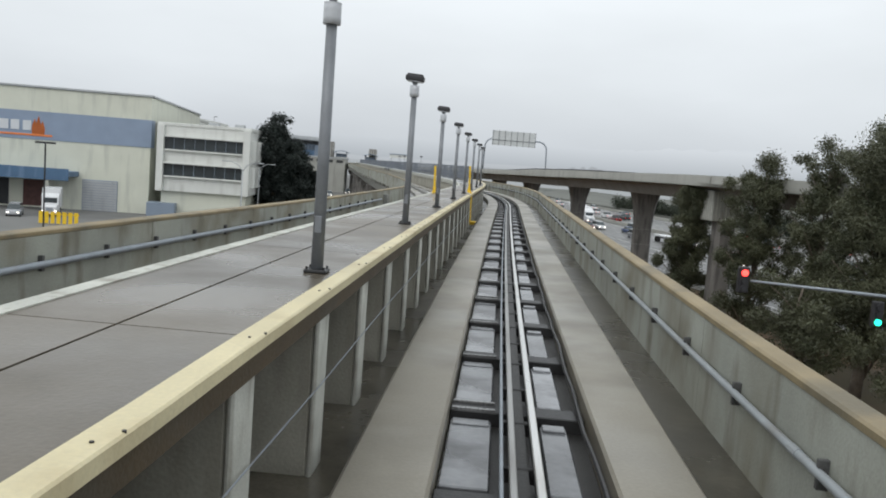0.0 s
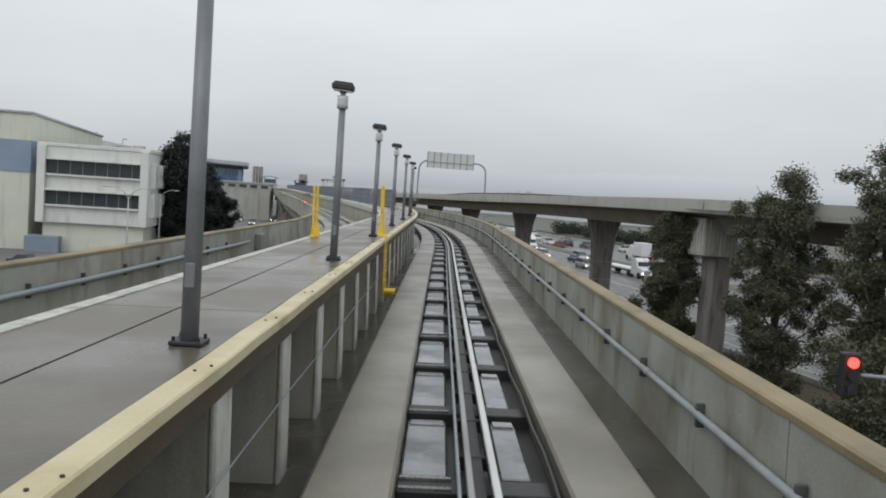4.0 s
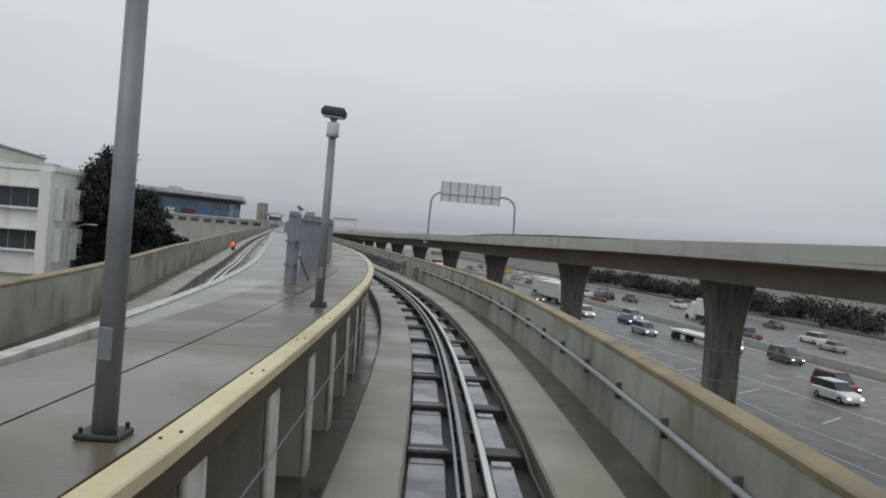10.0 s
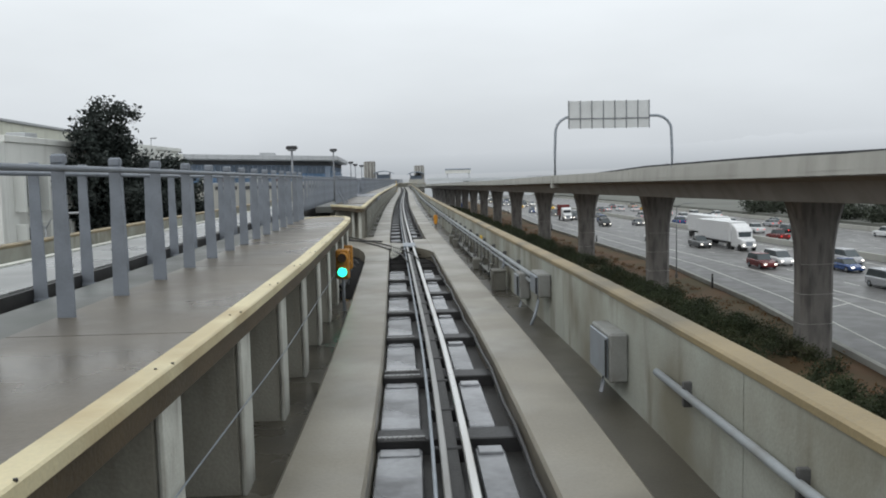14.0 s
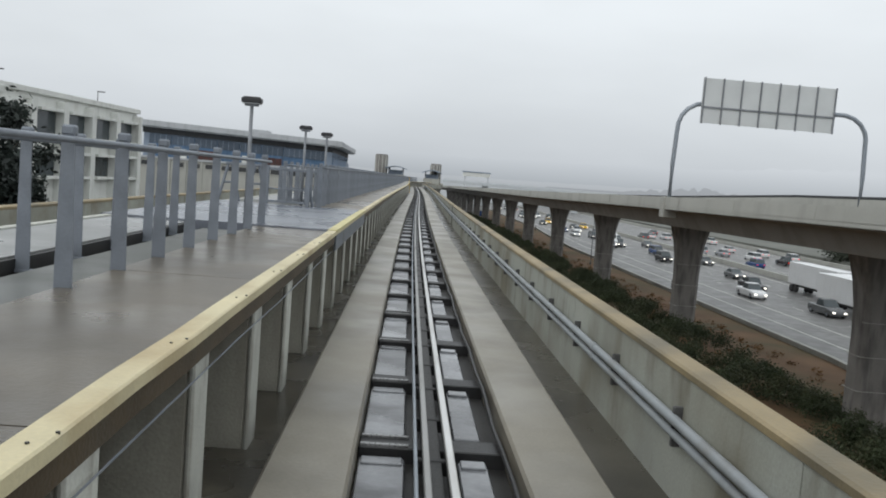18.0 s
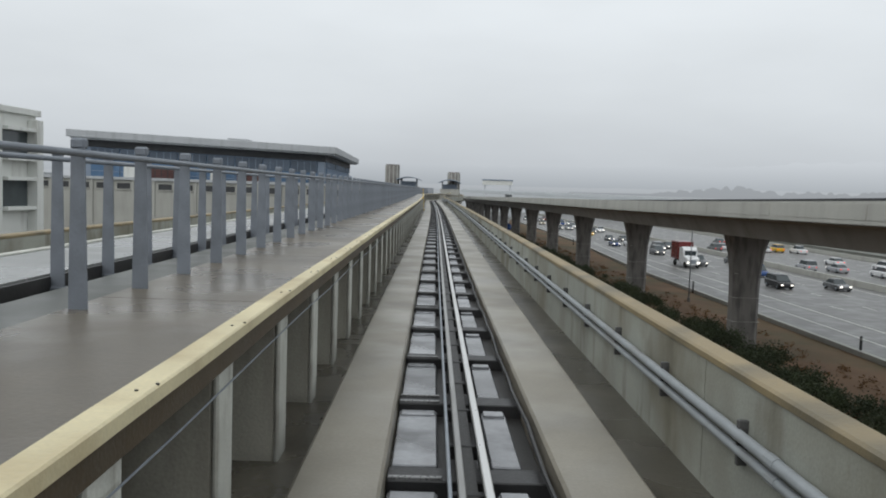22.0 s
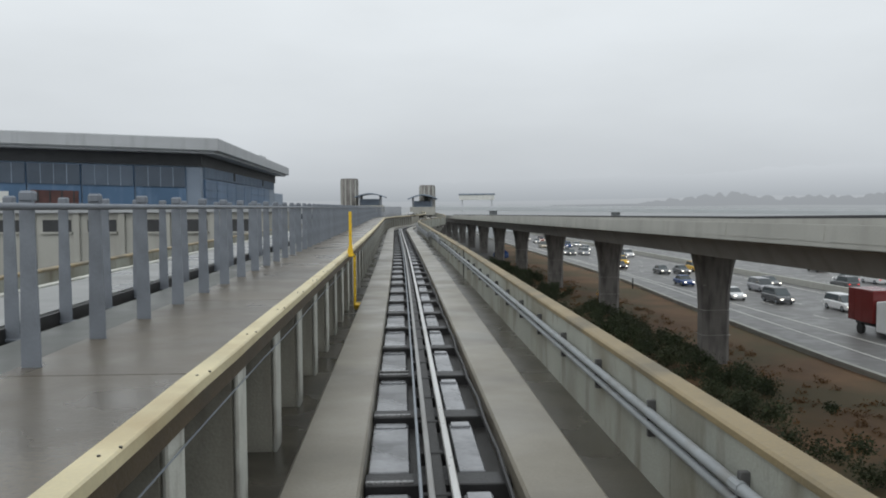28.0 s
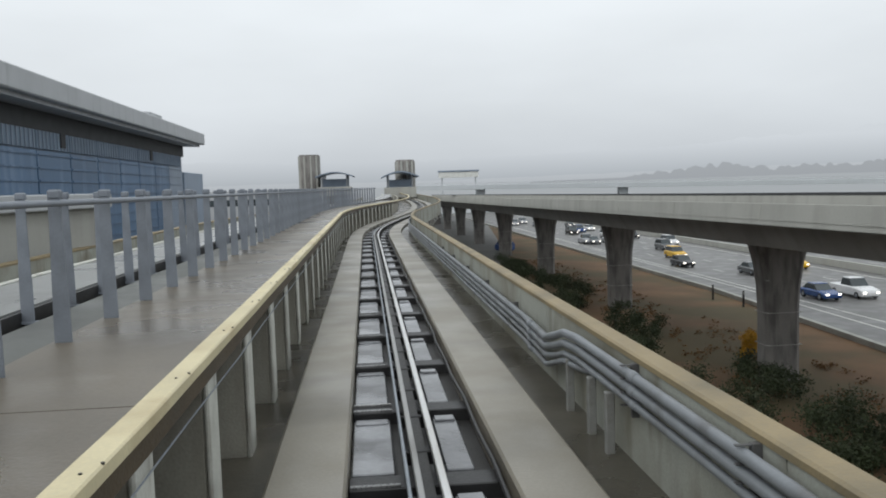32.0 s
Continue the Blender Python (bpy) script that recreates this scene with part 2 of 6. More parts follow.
CABINET = material("weathered_cabinet_paint", (0.115, 0.113, 0.097), 0.6, var=0.2, scale=4, bump=0.1, stain=(0.08, 0.075, 0.06), stain_scale=4, streak=True)
BOXGREY = material("grey_box_paint", (0.2, 0.205, 0.195), 0.6, var=0.15, scale=4, bump=0.08, stain=(0.14, 0.13, 0.115), stain_scale=5)
RAIL = material("bright_rail", (0.66, 0.66, 0.65), 0.33, metal=0.7, var=0.06, scale=1.2, fine=20, bump=0.0, stain=(0.38, 0.36, 0.33), stain_scale=1.5, stretch=(1, 0.2, 1))
RAILDULL = material("dull_rail", (0.33, 0.33, 0.325), 0.4, metal=0.6, var=0.1, scale=1.2, fine=20, bump=0.0, stain=(0.16, 0.15, 0.14), stain_scale=1.5, stretch=(1, 0.2, 1))
BEAM = material("guide_beam_dark", (0.035, 0.034, 0.033), 0.5, metal=0.3, var=0.3, scale=3, bump=0.2)
GALV = material("galvanised_steel", (0.27, 0.30, 0.335), 0.5, metal=0.35, var=0.15, scale=5, fine=50, bump=0.08, stain=(0.27, 0.28, 0.3), stain_scale=4)
FENCE = material("blue_grey_fence_paint", (0.185, 0.205, 0.235), 0.55, metal=0.2, var=0.14, scale=5, fine=50, bump=0.1, each=0.08)
POLE = material("grey_pole", (0.205, 0.217, 0.234), 0.5, metal=0.3, var=0.15, scale=4, bump=0.08)
BLACK = material("dark_lamp_housing", (0.025, 0.025, 0.028), 0.5, var=0.2, scale=8, bump=0.05)
YELLOW = material("yellow_paint", (0.80, 0.52, 0.02), 0.5, var=0.1, scale=6, bump=0.08, stain=(0.45, 0.28, 0.03), stain_scale=9, stain_at=(0.6, 0.8))
ORANGE = material("orange_signal_housing", (0.42, 0.19, 0.025), 0.5, var=0.15, scale=8, bump=0.05)
LAMPGLASS = material("lamp_glass", (0.5, 0.52, 0.55), 0.15, var=0.1, bump=0)
VIA = material("viaduct_concrete", (0.38, 0.38, 0.35), 0.8, var=0.1, scale=0.25, fine=12, bump=0.2, stain=(0.29, 0.285, 0.26), stain_scale=0.3, stain_at=(0.48, 0.75), streak=True)
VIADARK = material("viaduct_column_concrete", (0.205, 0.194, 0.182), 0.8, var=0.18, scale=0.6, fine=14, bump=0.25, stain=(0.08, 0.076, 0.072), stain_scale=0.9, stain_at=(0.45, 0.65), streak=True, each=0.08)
ASPHALT = material("wet_asphalt", (0.118, 0.117, 0.114), 0.5, var=0.12, scale=0.15, fine=8, bump=0.15, stain=(0.095, 0.094, 0.092), stain_scale=0.06, stain_at=(0.45, 0.65), wet=0.12)
MARK = material("road_paint", (0.62, 0.62, 0.58), 0.6, var=0.15, scale=1.5, bump=0.05)
DIRT = material("brown_verge", (0.148, 0.083, 0.04), 0.9, var=0.3, scale=0.25, fine=6, bump=0.5, stain=(0.075, 0.068, 0.03), stain_scale=0.12, stain_at=(0.42, 0.6))
LOT = material("airfield_paving", (0.16, 0.16, 0.155), 0.7, var=0.15, scale=0.08, fine=5, bump=0.1, stain=(0.1, 0.1, 0.1), stain_scale=0.05)
WHITE = material("white_panel", (0.66, 0.67, 0.64), 0.7, var=0.06, scale=0.4, bump=0.05, stain=(0.5, 0.5, 0.47), stain_scale=0.3, streak=True)
CREAM = material("cream_cladding", (0.62, 0.63, 0.54), 0.7, var=0.06, scale=0.3, bump=0.05, stain=(0.48, 0.49, 0.43), stain_scale=0.3, streak=True)
BLUEGREY = material("blue_grey_band", (0.24, 0.30, 0.40), 0.6, var=0.07, scale=0.4, bump=0.04)
BLUE = material("blue_metal_siding", (0.065, 0.13, 0.225), 0.5, var=0.14, scale=0.3, bump=0.06, stain=(0.14, 0.22, 0.34), stain_scale=0.4, streak=True, each=0.12)
SLATE = material("grey_blue_siding", (0.22, 0.27, 0.34), 0.55, var=0.1, scale=0.4, bump=0.05, each=0.08)
FASCIASTEEL = material("platform_fascia_steel", (0.15, 0.165, 0.185), 0.55, var=0.15, scale=1.0, bump=0.08, stain=(0.09, 0.09, 0.085), stain_scale=1.2, streak=True)
FASCIA = material("grey_fascia", (0.40, 0.415, 0.43), 0.6, var=0.08, scale=0.4, bump=0.05, stain=(0.32, 0.33, 0.34), stain_scale=0.5, streak=True)
DARKGLASS = material("dark_window_glass", (0.05, 0.062, 0.068), 0.12, var=0.2, scale=0.6, bump=0.0, each=0.25)
UPPERBLUE = material("blue_grey_ribbed_panel", (0.15, 0.205, 0.275), 0.5, var=0.12, scale=0.6, bump=0.05, each=0.1)
STRIPGLASS = material("blue_grey_strip_glass", (0.075, 0.1, 0.135), 0.3, var=0.15, scale=0.8, bump=0.0, each=0.2)
# for dark parts, and for shade laid on walls as dark pieces
SHADEBAND = material("dark_parts_and_shade", (0.045, 0.047, 0.05), 0.8, var=0.2, scale=1, bump=0.05)
RUST = material("red_brown_doors", (0.095, 0.043, 0.038), 0.7, var=0.3, scale=1.5, bump=0.1)
LOGO = material("orange_mark", (0.75, 0.22, 0.06), 0.6, var=0.08, scale=1, bump=0.02)
SIGNBACK = material("pale_aluminium", (0.58, 0.60, 0.60), 0.5, metal=0.2, var=0.08, scale=0.6, bump=0.03)
LETTER = material("pale_letters", (0.6, 0.62, 0.64), 0.6, var=0.06, scale=1, bump=0.02)
BARK = material("grey_bark", (0.15, 0.125, 0.10), 0.9, var=0.3, scale=3, fine=12, bump=0.6)
LEAF = material("eucalyptus_leaves", (0.082, 0.088, 0.048), 0.6, var=0.4, scale=0.35, fine=3, bump=0.0, stain=(0.058, 0.07, 0.04), stain_scale=0.5)
PINE = material("dark_conifer_needles", (0.018, 0.026, 0.022), 0.7, var=0.35, scale=0.6, fine=4, bump=0.0)
BUSH = material("verge_shrub_leaves", (0.036, 0.05, 0.02), 0.75, var=0.45, scale=0.5, fine=3, bump=0.0, stain=(0.058, 0.055, 0.024), stain_scale=0.3, stain_at=(0.52, 0.72))
RUBBER = material("tyre_rubber", (0.02, 0.02, 0.02), 0.8, var=0.2, bump=0.1)
RED = glowing("red_lamp", (1.0, 0.05, 0.04), 4.0)
GREEN = glowing("green_lamp", (0.02, 1.0, 0.55), 3.0)
AMBER = glowing("amber_lamp", (1.0, 0.5, 0.06), 4.5)
HEADLAMP = glowing("headlamp", (1.0, 0.95, 0.85), 3.0)
TAIL = glowing("tail_lamp", (0.9, 0.04, 0.03), 1.0)


# ---- mesh helpers ----
def link(name, bm, mat, parent=None, label="", smooth=False):
    me = bpy.data.meshes.new(name)
    bm.to_mesh(me)
    bm.free()
    if smooth:
        for p in me.polygons:
            p.use_smooth = True
    me.materials.append(mat)
    ob = new(name, me)
    ob.parent = parent
    if label:
        ob["label"] = label
    return ob


def part(name, bm, mat, parent, label="", smooth=False):
    return link(name, bm, mat, parent, label, smooth)


def thing(name, m, label, category, group=""):
    ob = new(name)
    ob.empty_display_size = 0.2
    ob.matrix_world = m
    return tagged(ob, label, category, group)


def box(x0, x1, y0, y1, z0, z1, bevel=0.0, bm=None, m=None):
    bm2 = bmesh.new()
    bmesh.ops.create_cube(bm2, size=1.0)
    bmesh.ops.transform(bm2, verts=bm2.verts, matrix=Matrix.Translation(((x0 + x1) / 2, (y0 + y1) / 2, (z0 + z1) / 2)) @ Matrix.Diagonal((abs(x1 - x0), abs(y1 - y0), abs(z1 - z0), 1)))
    if bevel:
        bmesh.ops.bevel(bm2, geom=bm2.edges[:], offset=bevel, segments=1, affect="EDGES")
    if m is not None:
        bmesh.ops.transform(bm2, verts=bm2.verts, matrix=m)
    return merge(bm, bm2)


def merge(bm, other):
    if bm is None:
        return other
    me = bpy.data.meshes.new("scratch")
    other.to_mesh(me)
    other.free()
    bm.from_mesh(me)
    bpy.data.meshes.remove(me)
    return bm


def tube(points, radius, sides=8, bm=None, taper=1.0):
    """A round bar through the points."""
    bm = bm or bmesh.new()
    pts = [Vector(p) for p in points]
    rings = []
    for i, p in enumerate(pts):
        d = (pts[min(i + 1, len(pts) - 1)] - pts[max(i - 1, 0)]).normalized()
        q = d.to_track_quat("Z", "Y")
        r = radius * (1 + (taper - 1) * i / max(1, len(pts) - 1))
        rings.append([bm.verts.new(p + q @ Vector((r * math.cos(k * math.tau / sides), r * math.sin(k * math.tau / sides), 0))) for k in range(sides)])
    for a, c in zip(rings, rings[1:]):
        for k in range(sides):
            bm.faces.new((a[k], a[(k + 1) % sides], c[(k + 1) % sides], c[k]))
    bm.faces.new(rings[0][::-1])
    bm.faces.new(rings[-1])
    return bm


def sweep(profile, s0, s1, step=2.0, offset=None, rise=None):
    """A closed profile of (u, z), carried along the guideway; offset(s) shifts it sideways, rise(s) upward."""
    bm = bmesh.new()
    n = max(1, int(round((s1 - s0) / step)))
    rings = []
    for i in range(n + 1):
        s = s0 + (s1 - s0) * i / n
        o = offset(s) if offset else 0.0
        rings.append([bm.verts.new(at(s, u + o, z + (rise(s) if rise else 0.0))) for u, z in profile])
    k = len(profile)
    for a, c in zip(rings, rings[1:]):
        for j in range(k):
            bm.faces.new((a[j], c[j], c[(j + 1) % k], a[(j + 1) % k]))
    bm.faces.new(rings[0])
    bm.faces.new(rings[-1][::-1])
    bmesh.ops.recalc_face_normals(bm, faces=bm.faces[:])
    return bm


def rect(u0, u1, z0, z1, c=0.0):
    """A rectangle's profile; c chamfers its upper corners."""
    return [(u0, z0), (u1, z0), (u1, z1 - c), (u1 - c, z1), (u0 + c, z1), (u0, z1 - c)] if c else [(u0, z0), (u1, z0), (u1, z1), (u0, z1)]


def loft(sections):
    """A closed skin through cross sections, each a list of points."""
    bm = bmesh.new()
    rings = [[bm.verts.new(p) for p in s] for s in sections]
    k = len(sections[0])
    for a, b in zip(rings, rings[1:]):
        for j in range(k):
            bm.faces.new((a[j], a[(j + 1) % k], b[(j + 1) % k], b[j]))
    bm.faces.new(rings[0][::-1])
    bm.faces.new(rings[-1])
    bmesh.ops.recalc_face_normals(bm, faces=bm.faces[:])
    return bm


def ring(y, w, z0, z1, c=0.1):
    return [(-w + c, y, z0), (w - c, y, z0), (w, y, z0 + c), (w, y, z1 - c), (w - c, y, z1), (-w + c, y, z1), (-w, y, z1 - c), (-w, y, z0 + c)]


def structure(name, bm, mat, label, category, parent=None):
    return tagged(link(name, bm, mat, parent), label, category, "", "structure")


# ---- the guideway ----
GZ, RZ = -9.7, -9.35


def fall(s):
    """The parapet stands a little lower towards the far end."""
    return 0.04 - 0.09 * min(1.0, max(0.0, (s - 190) / 50))


S0, S1 = -12.0, 470.0
BREAK = (115.5, 127.6)  # our walkway stops here for the crossover


def other(s):
    """How far the second track lies to the left of ours."""
    k = min(1.0, max(0.0, (s - 58) / 40))
    return -4.77 - 2.3 * k * k * (3 - 2 * k)


def mirror(profile):
    """A profile of our track, laid on the second track, which faces the other way."""
    return [(0.73 - u, z) for u, z in profile]


for side in (0, 1):
    sh = other if side else None
    f = mirror if side else (lambda p: p)
    a = "second_" if side else ""
    e = S1 if not side else 440.0
    u0 = -1.45 if side else -2.9
    structure(a + "guideway_floor", sweep(f([(u0, -0.62), (2.43, -0.62), (2.43, -0.34), (u0, -0.34)]), S0, e, 3, sh), TROUGH, "wet stained concrete guideway floor", "guideway")
    for n, (u0, u1) in enumerate(((-0.945, -0.295), (1.03, 1.68))):
        for s0, s1 in (((S0, 116.6), (123.4, e)) if not side and not n else ((S0, e),)):
            strip = structure(a + "running_strip", sweep(f(rect(u0, u1, -0.4, 0.0, 0.025)), s0, s1, 2, sh), STRIP, "worn damp concrete running strip of the guideway", "running surface")
        if not side:
            for s in (61.0, 173.8, 265.8):
                j = sweep(rect(u0 + 0.01, u1 - 0.01, -0.02, 0.006), s - 0.025, s + 0.025, 1)
                part("joint_filler", j, FIN, strip, "pale joint filler")
    step = 6.1
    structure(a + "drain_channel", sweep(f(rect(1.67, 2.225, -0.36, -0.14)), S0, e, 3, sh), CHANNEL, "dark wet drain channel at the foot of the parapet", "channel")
    wall = structure(a + "parapet", sweep(f(rect(2.27, 2.38, -0.6, 0.815)), S0, e, 2, sh, fall), WALL, "pale stained concrete guideway parapet", "parapet")
    for i in range(int((min(e, 340) - S0) / step)):
        s = S0 + i * step
        part("panel", sweep(f(rect(2.22, 2.275, -0.3, 0.825)), s + 0.008, s + step - 0.008, 2, sh, fall), WALL, wall)
    structure(a + "coping", sweep(f([(2.205, 0.825), (2.225, 0.81), (2.38, 0.81), (2.395, 0.825), (2.395, 0.88), (2.38, 0.9), (2.23, 0.885), (2.205, 0.87)]), S0, e, 2, sh, fall), CAP, "tan painted coping along the parapet", "coping")
    structure(a + "guideway_girder", sweep(f([(-0.4, -1.9), (1.4, -1.9), (2.3, -0.62), (-1.4, -0.62)]), S0, e, 6, sh), VIA, "grey concrete box girder carrying the guideway", "girder")

for i in range(16):  # piers under both guideways
    s = 4 + 30 * i
    for o in (0.0, other(s)):
        m = upright(s, 0.4 + o, 0)
        bm = tube([m @ Vector((0, 0, GZ)), m @ Vector((0, 0, -3.0))], 0.85, 14)
        merge(bm, box(-1.5, 1.5, -0.9, 0.9, -3.0, -1.9, 0.1, m=m))
        structure("guideway_pier", bm, VIADARK, "round grey concrete pier under the guideway", "pier")

# the walkway: slabs, a cream edge, and the row of piers that carries it
slabs = structure("walkway", sweep(rect(-2.59, -1.36, 0.90, 1.13), S0, BREAK[0] - 1.0, 2), TROUGH, "damp concrete emergency walkway beside the track", "walkway")
slabs2 = structure("walkway", sweep(rect(-2.59, -1.36, 0.90, 1.13), BREAK[1] + 0.6, 360, 2), TROUGH, "damp concrete emergency walkway beside the track", "walkway")
s = S0
while s < 355:
    e = s + 4.4
    if s > 76:
        rows = [(-2.6, -1.345)]
    else:
        rows = [(-2.04, -1.345), (-2.80, -2.062)]
    if e < BREAK[0] - 0.6 or s > BREAK[1] - 0.4:
        for u0, u1 in rows:
            part("slab", sweep(rect(u0, u1, 1.05, 1.19), s + 0.008, e - 0.008, 2.2), DECK, slabs if s < 120 else slabs2)
    s = e
# the rounded end at the crossover
bm = bmesh.new()
nose = [(-2.6, 111.2), (-2.6, 112.6), (-2.5, 114.2), (-2.2, 115.2), (-1.8, 115.5), (-1.5, 115.0), (-1.36, 113.6), (-1.345, 111.2)]
lo, hi = [bm.verts.new(at(b, a, 1.0)) for a, b in nose], [bm.verts.new(at(b, a, 1.19)) for a, b in nose]
bm.faces.new(hi[::-1])
bm.faces.new(lo)
for j in range(len(nose)):
    bm.faces.new((lo[j], lo[j - 1], hi[j - 1], hi[j]))
bmesh.ops.recalc_face_normals(bm, faces=bm.faces[:])
part("slab_nose", bm, DECK, slabs)
# the slanted start beyond it, on open posts
bm = bmesh.new()
nose = [(-1.35, 123.65), (-1.345, 127.9), (-2.6, 127.9), (-2.6, 127.05)]
lo, hi = [bm.verts.new(at(b, a, 1.04)) for a, b in nose], [bm.verts.new(at(b, a, 1.189)) for a, b in nose]
bm.faces.new(hi)
bm.faces.new(lo[::-1])
for j in range(len(nose)):
    bm.faces.new((lo[j], lo[j - 1], hi[j - 1], hi[j]))
bmesh.ops.recalc_face_normals(bm, faces=bm.faces[:])
part("slab_nose", bm, DECK, slabs2)
for u, s in ((-2.5, 127.1), (-1.72, 124.9), (-1.42, 124.1)):
    part("post", box(-0.05, 0.05, -0.06, 0.06, -0.36, 1.04, 0.008, m=along(s, u)), FIN, slabs2)
for u, s in ((-1.44, 125.0), (-1.44, 126.6)):
    part("post", box(-0.11, 0.1, -0.17, 0.17, -0.36, 1.04, 0.015, m=along(s, u)), PIER, slabs2)
part("recessed_wall", box(-0.55, 0.5, -0.08, 0.08, -0.36, 1.04, 0.01, m=along(126.9, -2.0)), PIER, slabs2)


def bent_edge(path, prof, mat, name, label):
    """A profile of (out, z) carried along a path of (u, s), with out to the right of the way."""
    bm = bmesh.new()
    pts = [at(b, a, 0) for a, b in path]
    rings = []
    for i, p in enumerate(pts):
        d = (pts[min(i + 1, len(pts) - 1)] - pts[max(0, i - 1)]).normalized()
        r = Vector((d.y, -d.x, 0))
        rings.append([bm.verts.new(p + r * o + Vector((0, 0, z))) for o, z in prof])
    k = len(prof)
    for a, c in zip(rings, rings[1:]):
        for j in range(k):
            bm.faces.new((a[j], c[j], c[(j + 1) % k], a[(j + 1) % k]))
    bm.faces.new(rings[0])
    bm.faces.new(rings[-1][::-1])
    bmesh.ops.recalc_face_normals(bm, faces=bm.faces[:])
    return structure(name, bm, mat, label, "walkway edge")


TOPP = [(-0.0, 1.12), (0.13, 1.12), (0.14, 1.13), (0.14, 1.195), (0.13, 1.205), (0.0, 1.205)]
SIDEP = [(0.0, 0.99), (0.115, 0.99), (0.115, 1.122), (0.0, 1.122)]
first = [(-1.345 + 0.011 * noise.noise((0.9 * i, 3, 0)), S0 + 1.0 * i) for i in range(124)] + [(-1.36, 113.4), (-1.42, 114.4), (-1.55, 115.1), (-1.8, 115.5), (-2.2, 115.25), (-2.55, 114.2)]
second = [(-2.62, 127.0), (-2.2, 126.0), (-1.44, 123.75), (-1.37, 123.6), (-1.345, 123.8), (-1.345, 125.0), (-1.345, 127.9)] + [(-1.345 + 0.011 * noise.noise((0.9 * i, 8, 0)), 130.0 + 1.0 * i) for i in range(336)]
for path in (first, second):
    bent_edge(path, TOPP, LIP, "walkway_edge", "cream painted kerb along the walkway")
    bent_edge(path, SIDEP, LIPSIDE, "edge_beam", "brown stained beam under the walkway edge, darkened for its shade")
structure("second_walkway", sweep([(0.73 + 1.35, 0.92), (0.73 + 2.6, 0.92), (0.73 + 2.6, 1.18), (0.73 + 1.35, 1.18)], 68, 440, 2, other), PALEWALK, "wet walkway of the second track, paled for sky reflection", "walkway")
# dark strip added so that the gap between the walkways looks shaded
structure("second_walkway_beam", sweep(rect(0.73 + 2.605, 0.73 + 2.66, 0.3, 1.16), 80, 440, 2, other), BEAM, "dark strip added on the second walkway side for the shade of the gap", "beam")
structure("second_walkway_wall", sweep(rect(0.73 + 1.33, 0.73 + 1.4, -0.36, 0.918), S0, 440, 2, other), PIER, "stained concrete wall under the second walkway", "wall")
structure("second_walkway_edge", sweep([(0.73 + 1.21, 0.92), (0.73 + 1.35, 0.92), (0.73 + 1.35, 1.2), (0.73 + 1.21, 1.2)], S0, 440, 2, other), FIN, "white painted edge of the second walkway", "walkway edge")

# piers under the walkway
pm = box(-2.5, -1.34, -0.18, 0.18, -0.36, 0.9, 0.02)
merge(pm, box(-1.7, -1.34, -0.17, 0.17, 0.88, 0.985, 0.01))
row = structure("walkway_support", box(-0.3, 0.3, -0.2, 0.2, -0.36, -0.3, m=along(-11, -2.0)), PIER, "row of concrete piers under the walkway", "support")
link("pier", pm, PIER)
pier0 = bpy.data.objects["pier"]
fm = box(-1.345, -1.30, -0.19, 0.19, -0.36, 0.99, 0.015)
link("pier_edge", fm, FIN)
fin0 = bpy.data.objects["pier_edge"]
pier0.parent = fin0.parent = row
s, first_done = 14.41 - 2.02 * 13, False
while s < 352:
    s += 2.02
    if BREAK[0] - 1.2 < s < BREAK[1] + 0.2:
        continue
    if not first_done:
        p, q, first_done = pier0, fin0, True
    else:
        p, q = pier0.copy(), fin0.copy()
        scene.collection.objects.link(p)
        scene.collection.objects.link(q)
        p.parent = q.parent = row
    p.matrix_basis = q.matrix_basis = along(s + random.uniform(-0.05, 0.05))
tagged(link("cable", tube([at(S0 + 2.02 * i, -1.27, 0.42 + 0.012 * math.sin(i * 2.1)) for i in range(62)], 0.0065, 5), GALV), "thin grey cable strung along the walkway piers", "cable")
tagged(link("cable", tube([at(128.5 + 2.02 * i, -1.27, 0.84 + 0.01 * math.sin(i * 2.1)) for i in range(110)], 0.0065, 5), GALV), "thin grey cable strung along the walkway piers", "cable")
structure("back_wall", sweep(rect(-2.85, -2.7, -0.36, 0.9), S0, BREAK[0] - 2, 2), PIER, "shaded concrete wall behind the walkway piers", "wall")
structure("back_wall", sweep(rect(-2.85, -2.7, -0.36, 0.9), BREAK[1] + 0.3, S1, 2), PIER, "shaded concrete wall behind the walkway piers", "wall")

# the track between the running strips: pans, ties, guide beam and rails
bed = structure("track_bed", sweep(rect(-0.28, 1.02, -0.36, -0.30), S0, S1, 3), BEAM, "dark track bed between the running strips", "track bed")


def piece(me_ob, m, parent):
    ob = me_ob.copy()
    scene.collection.objects.link(ob)
    ob.parent = parent
    ob.matrix_basis = m
    return ob


def pan_mesh(u0, u1, seed):
    r = random.Random(seed)
    bm = box(u0, u1, -0.84, 0.86, -0.285, -0.215, 0.012)
    merge(bm, box(u0 + 0.02, u1 - 0.02, 0.68, 0.85, -0.22, -0.2 + 0.01 * r.random(), 0.008))
    return bm


pans = [link("pan", pan_mesh(-0.275, 0.12, 1), PAN, bed), link("pan", pan_mesh(0.58, 0.84, 2), PAN, bed)]
ties = [link("tie", box(-0.29, 1.02, -0.20, 0.12, -0.32, -0.16, 0.01), TIE, bed), link("tie_flange", box(-0.28, 0.15, -0.19, -0.14, -0.165, -0.135, 0.005), TIETOP, bed)]
s, k = -10.0, 0
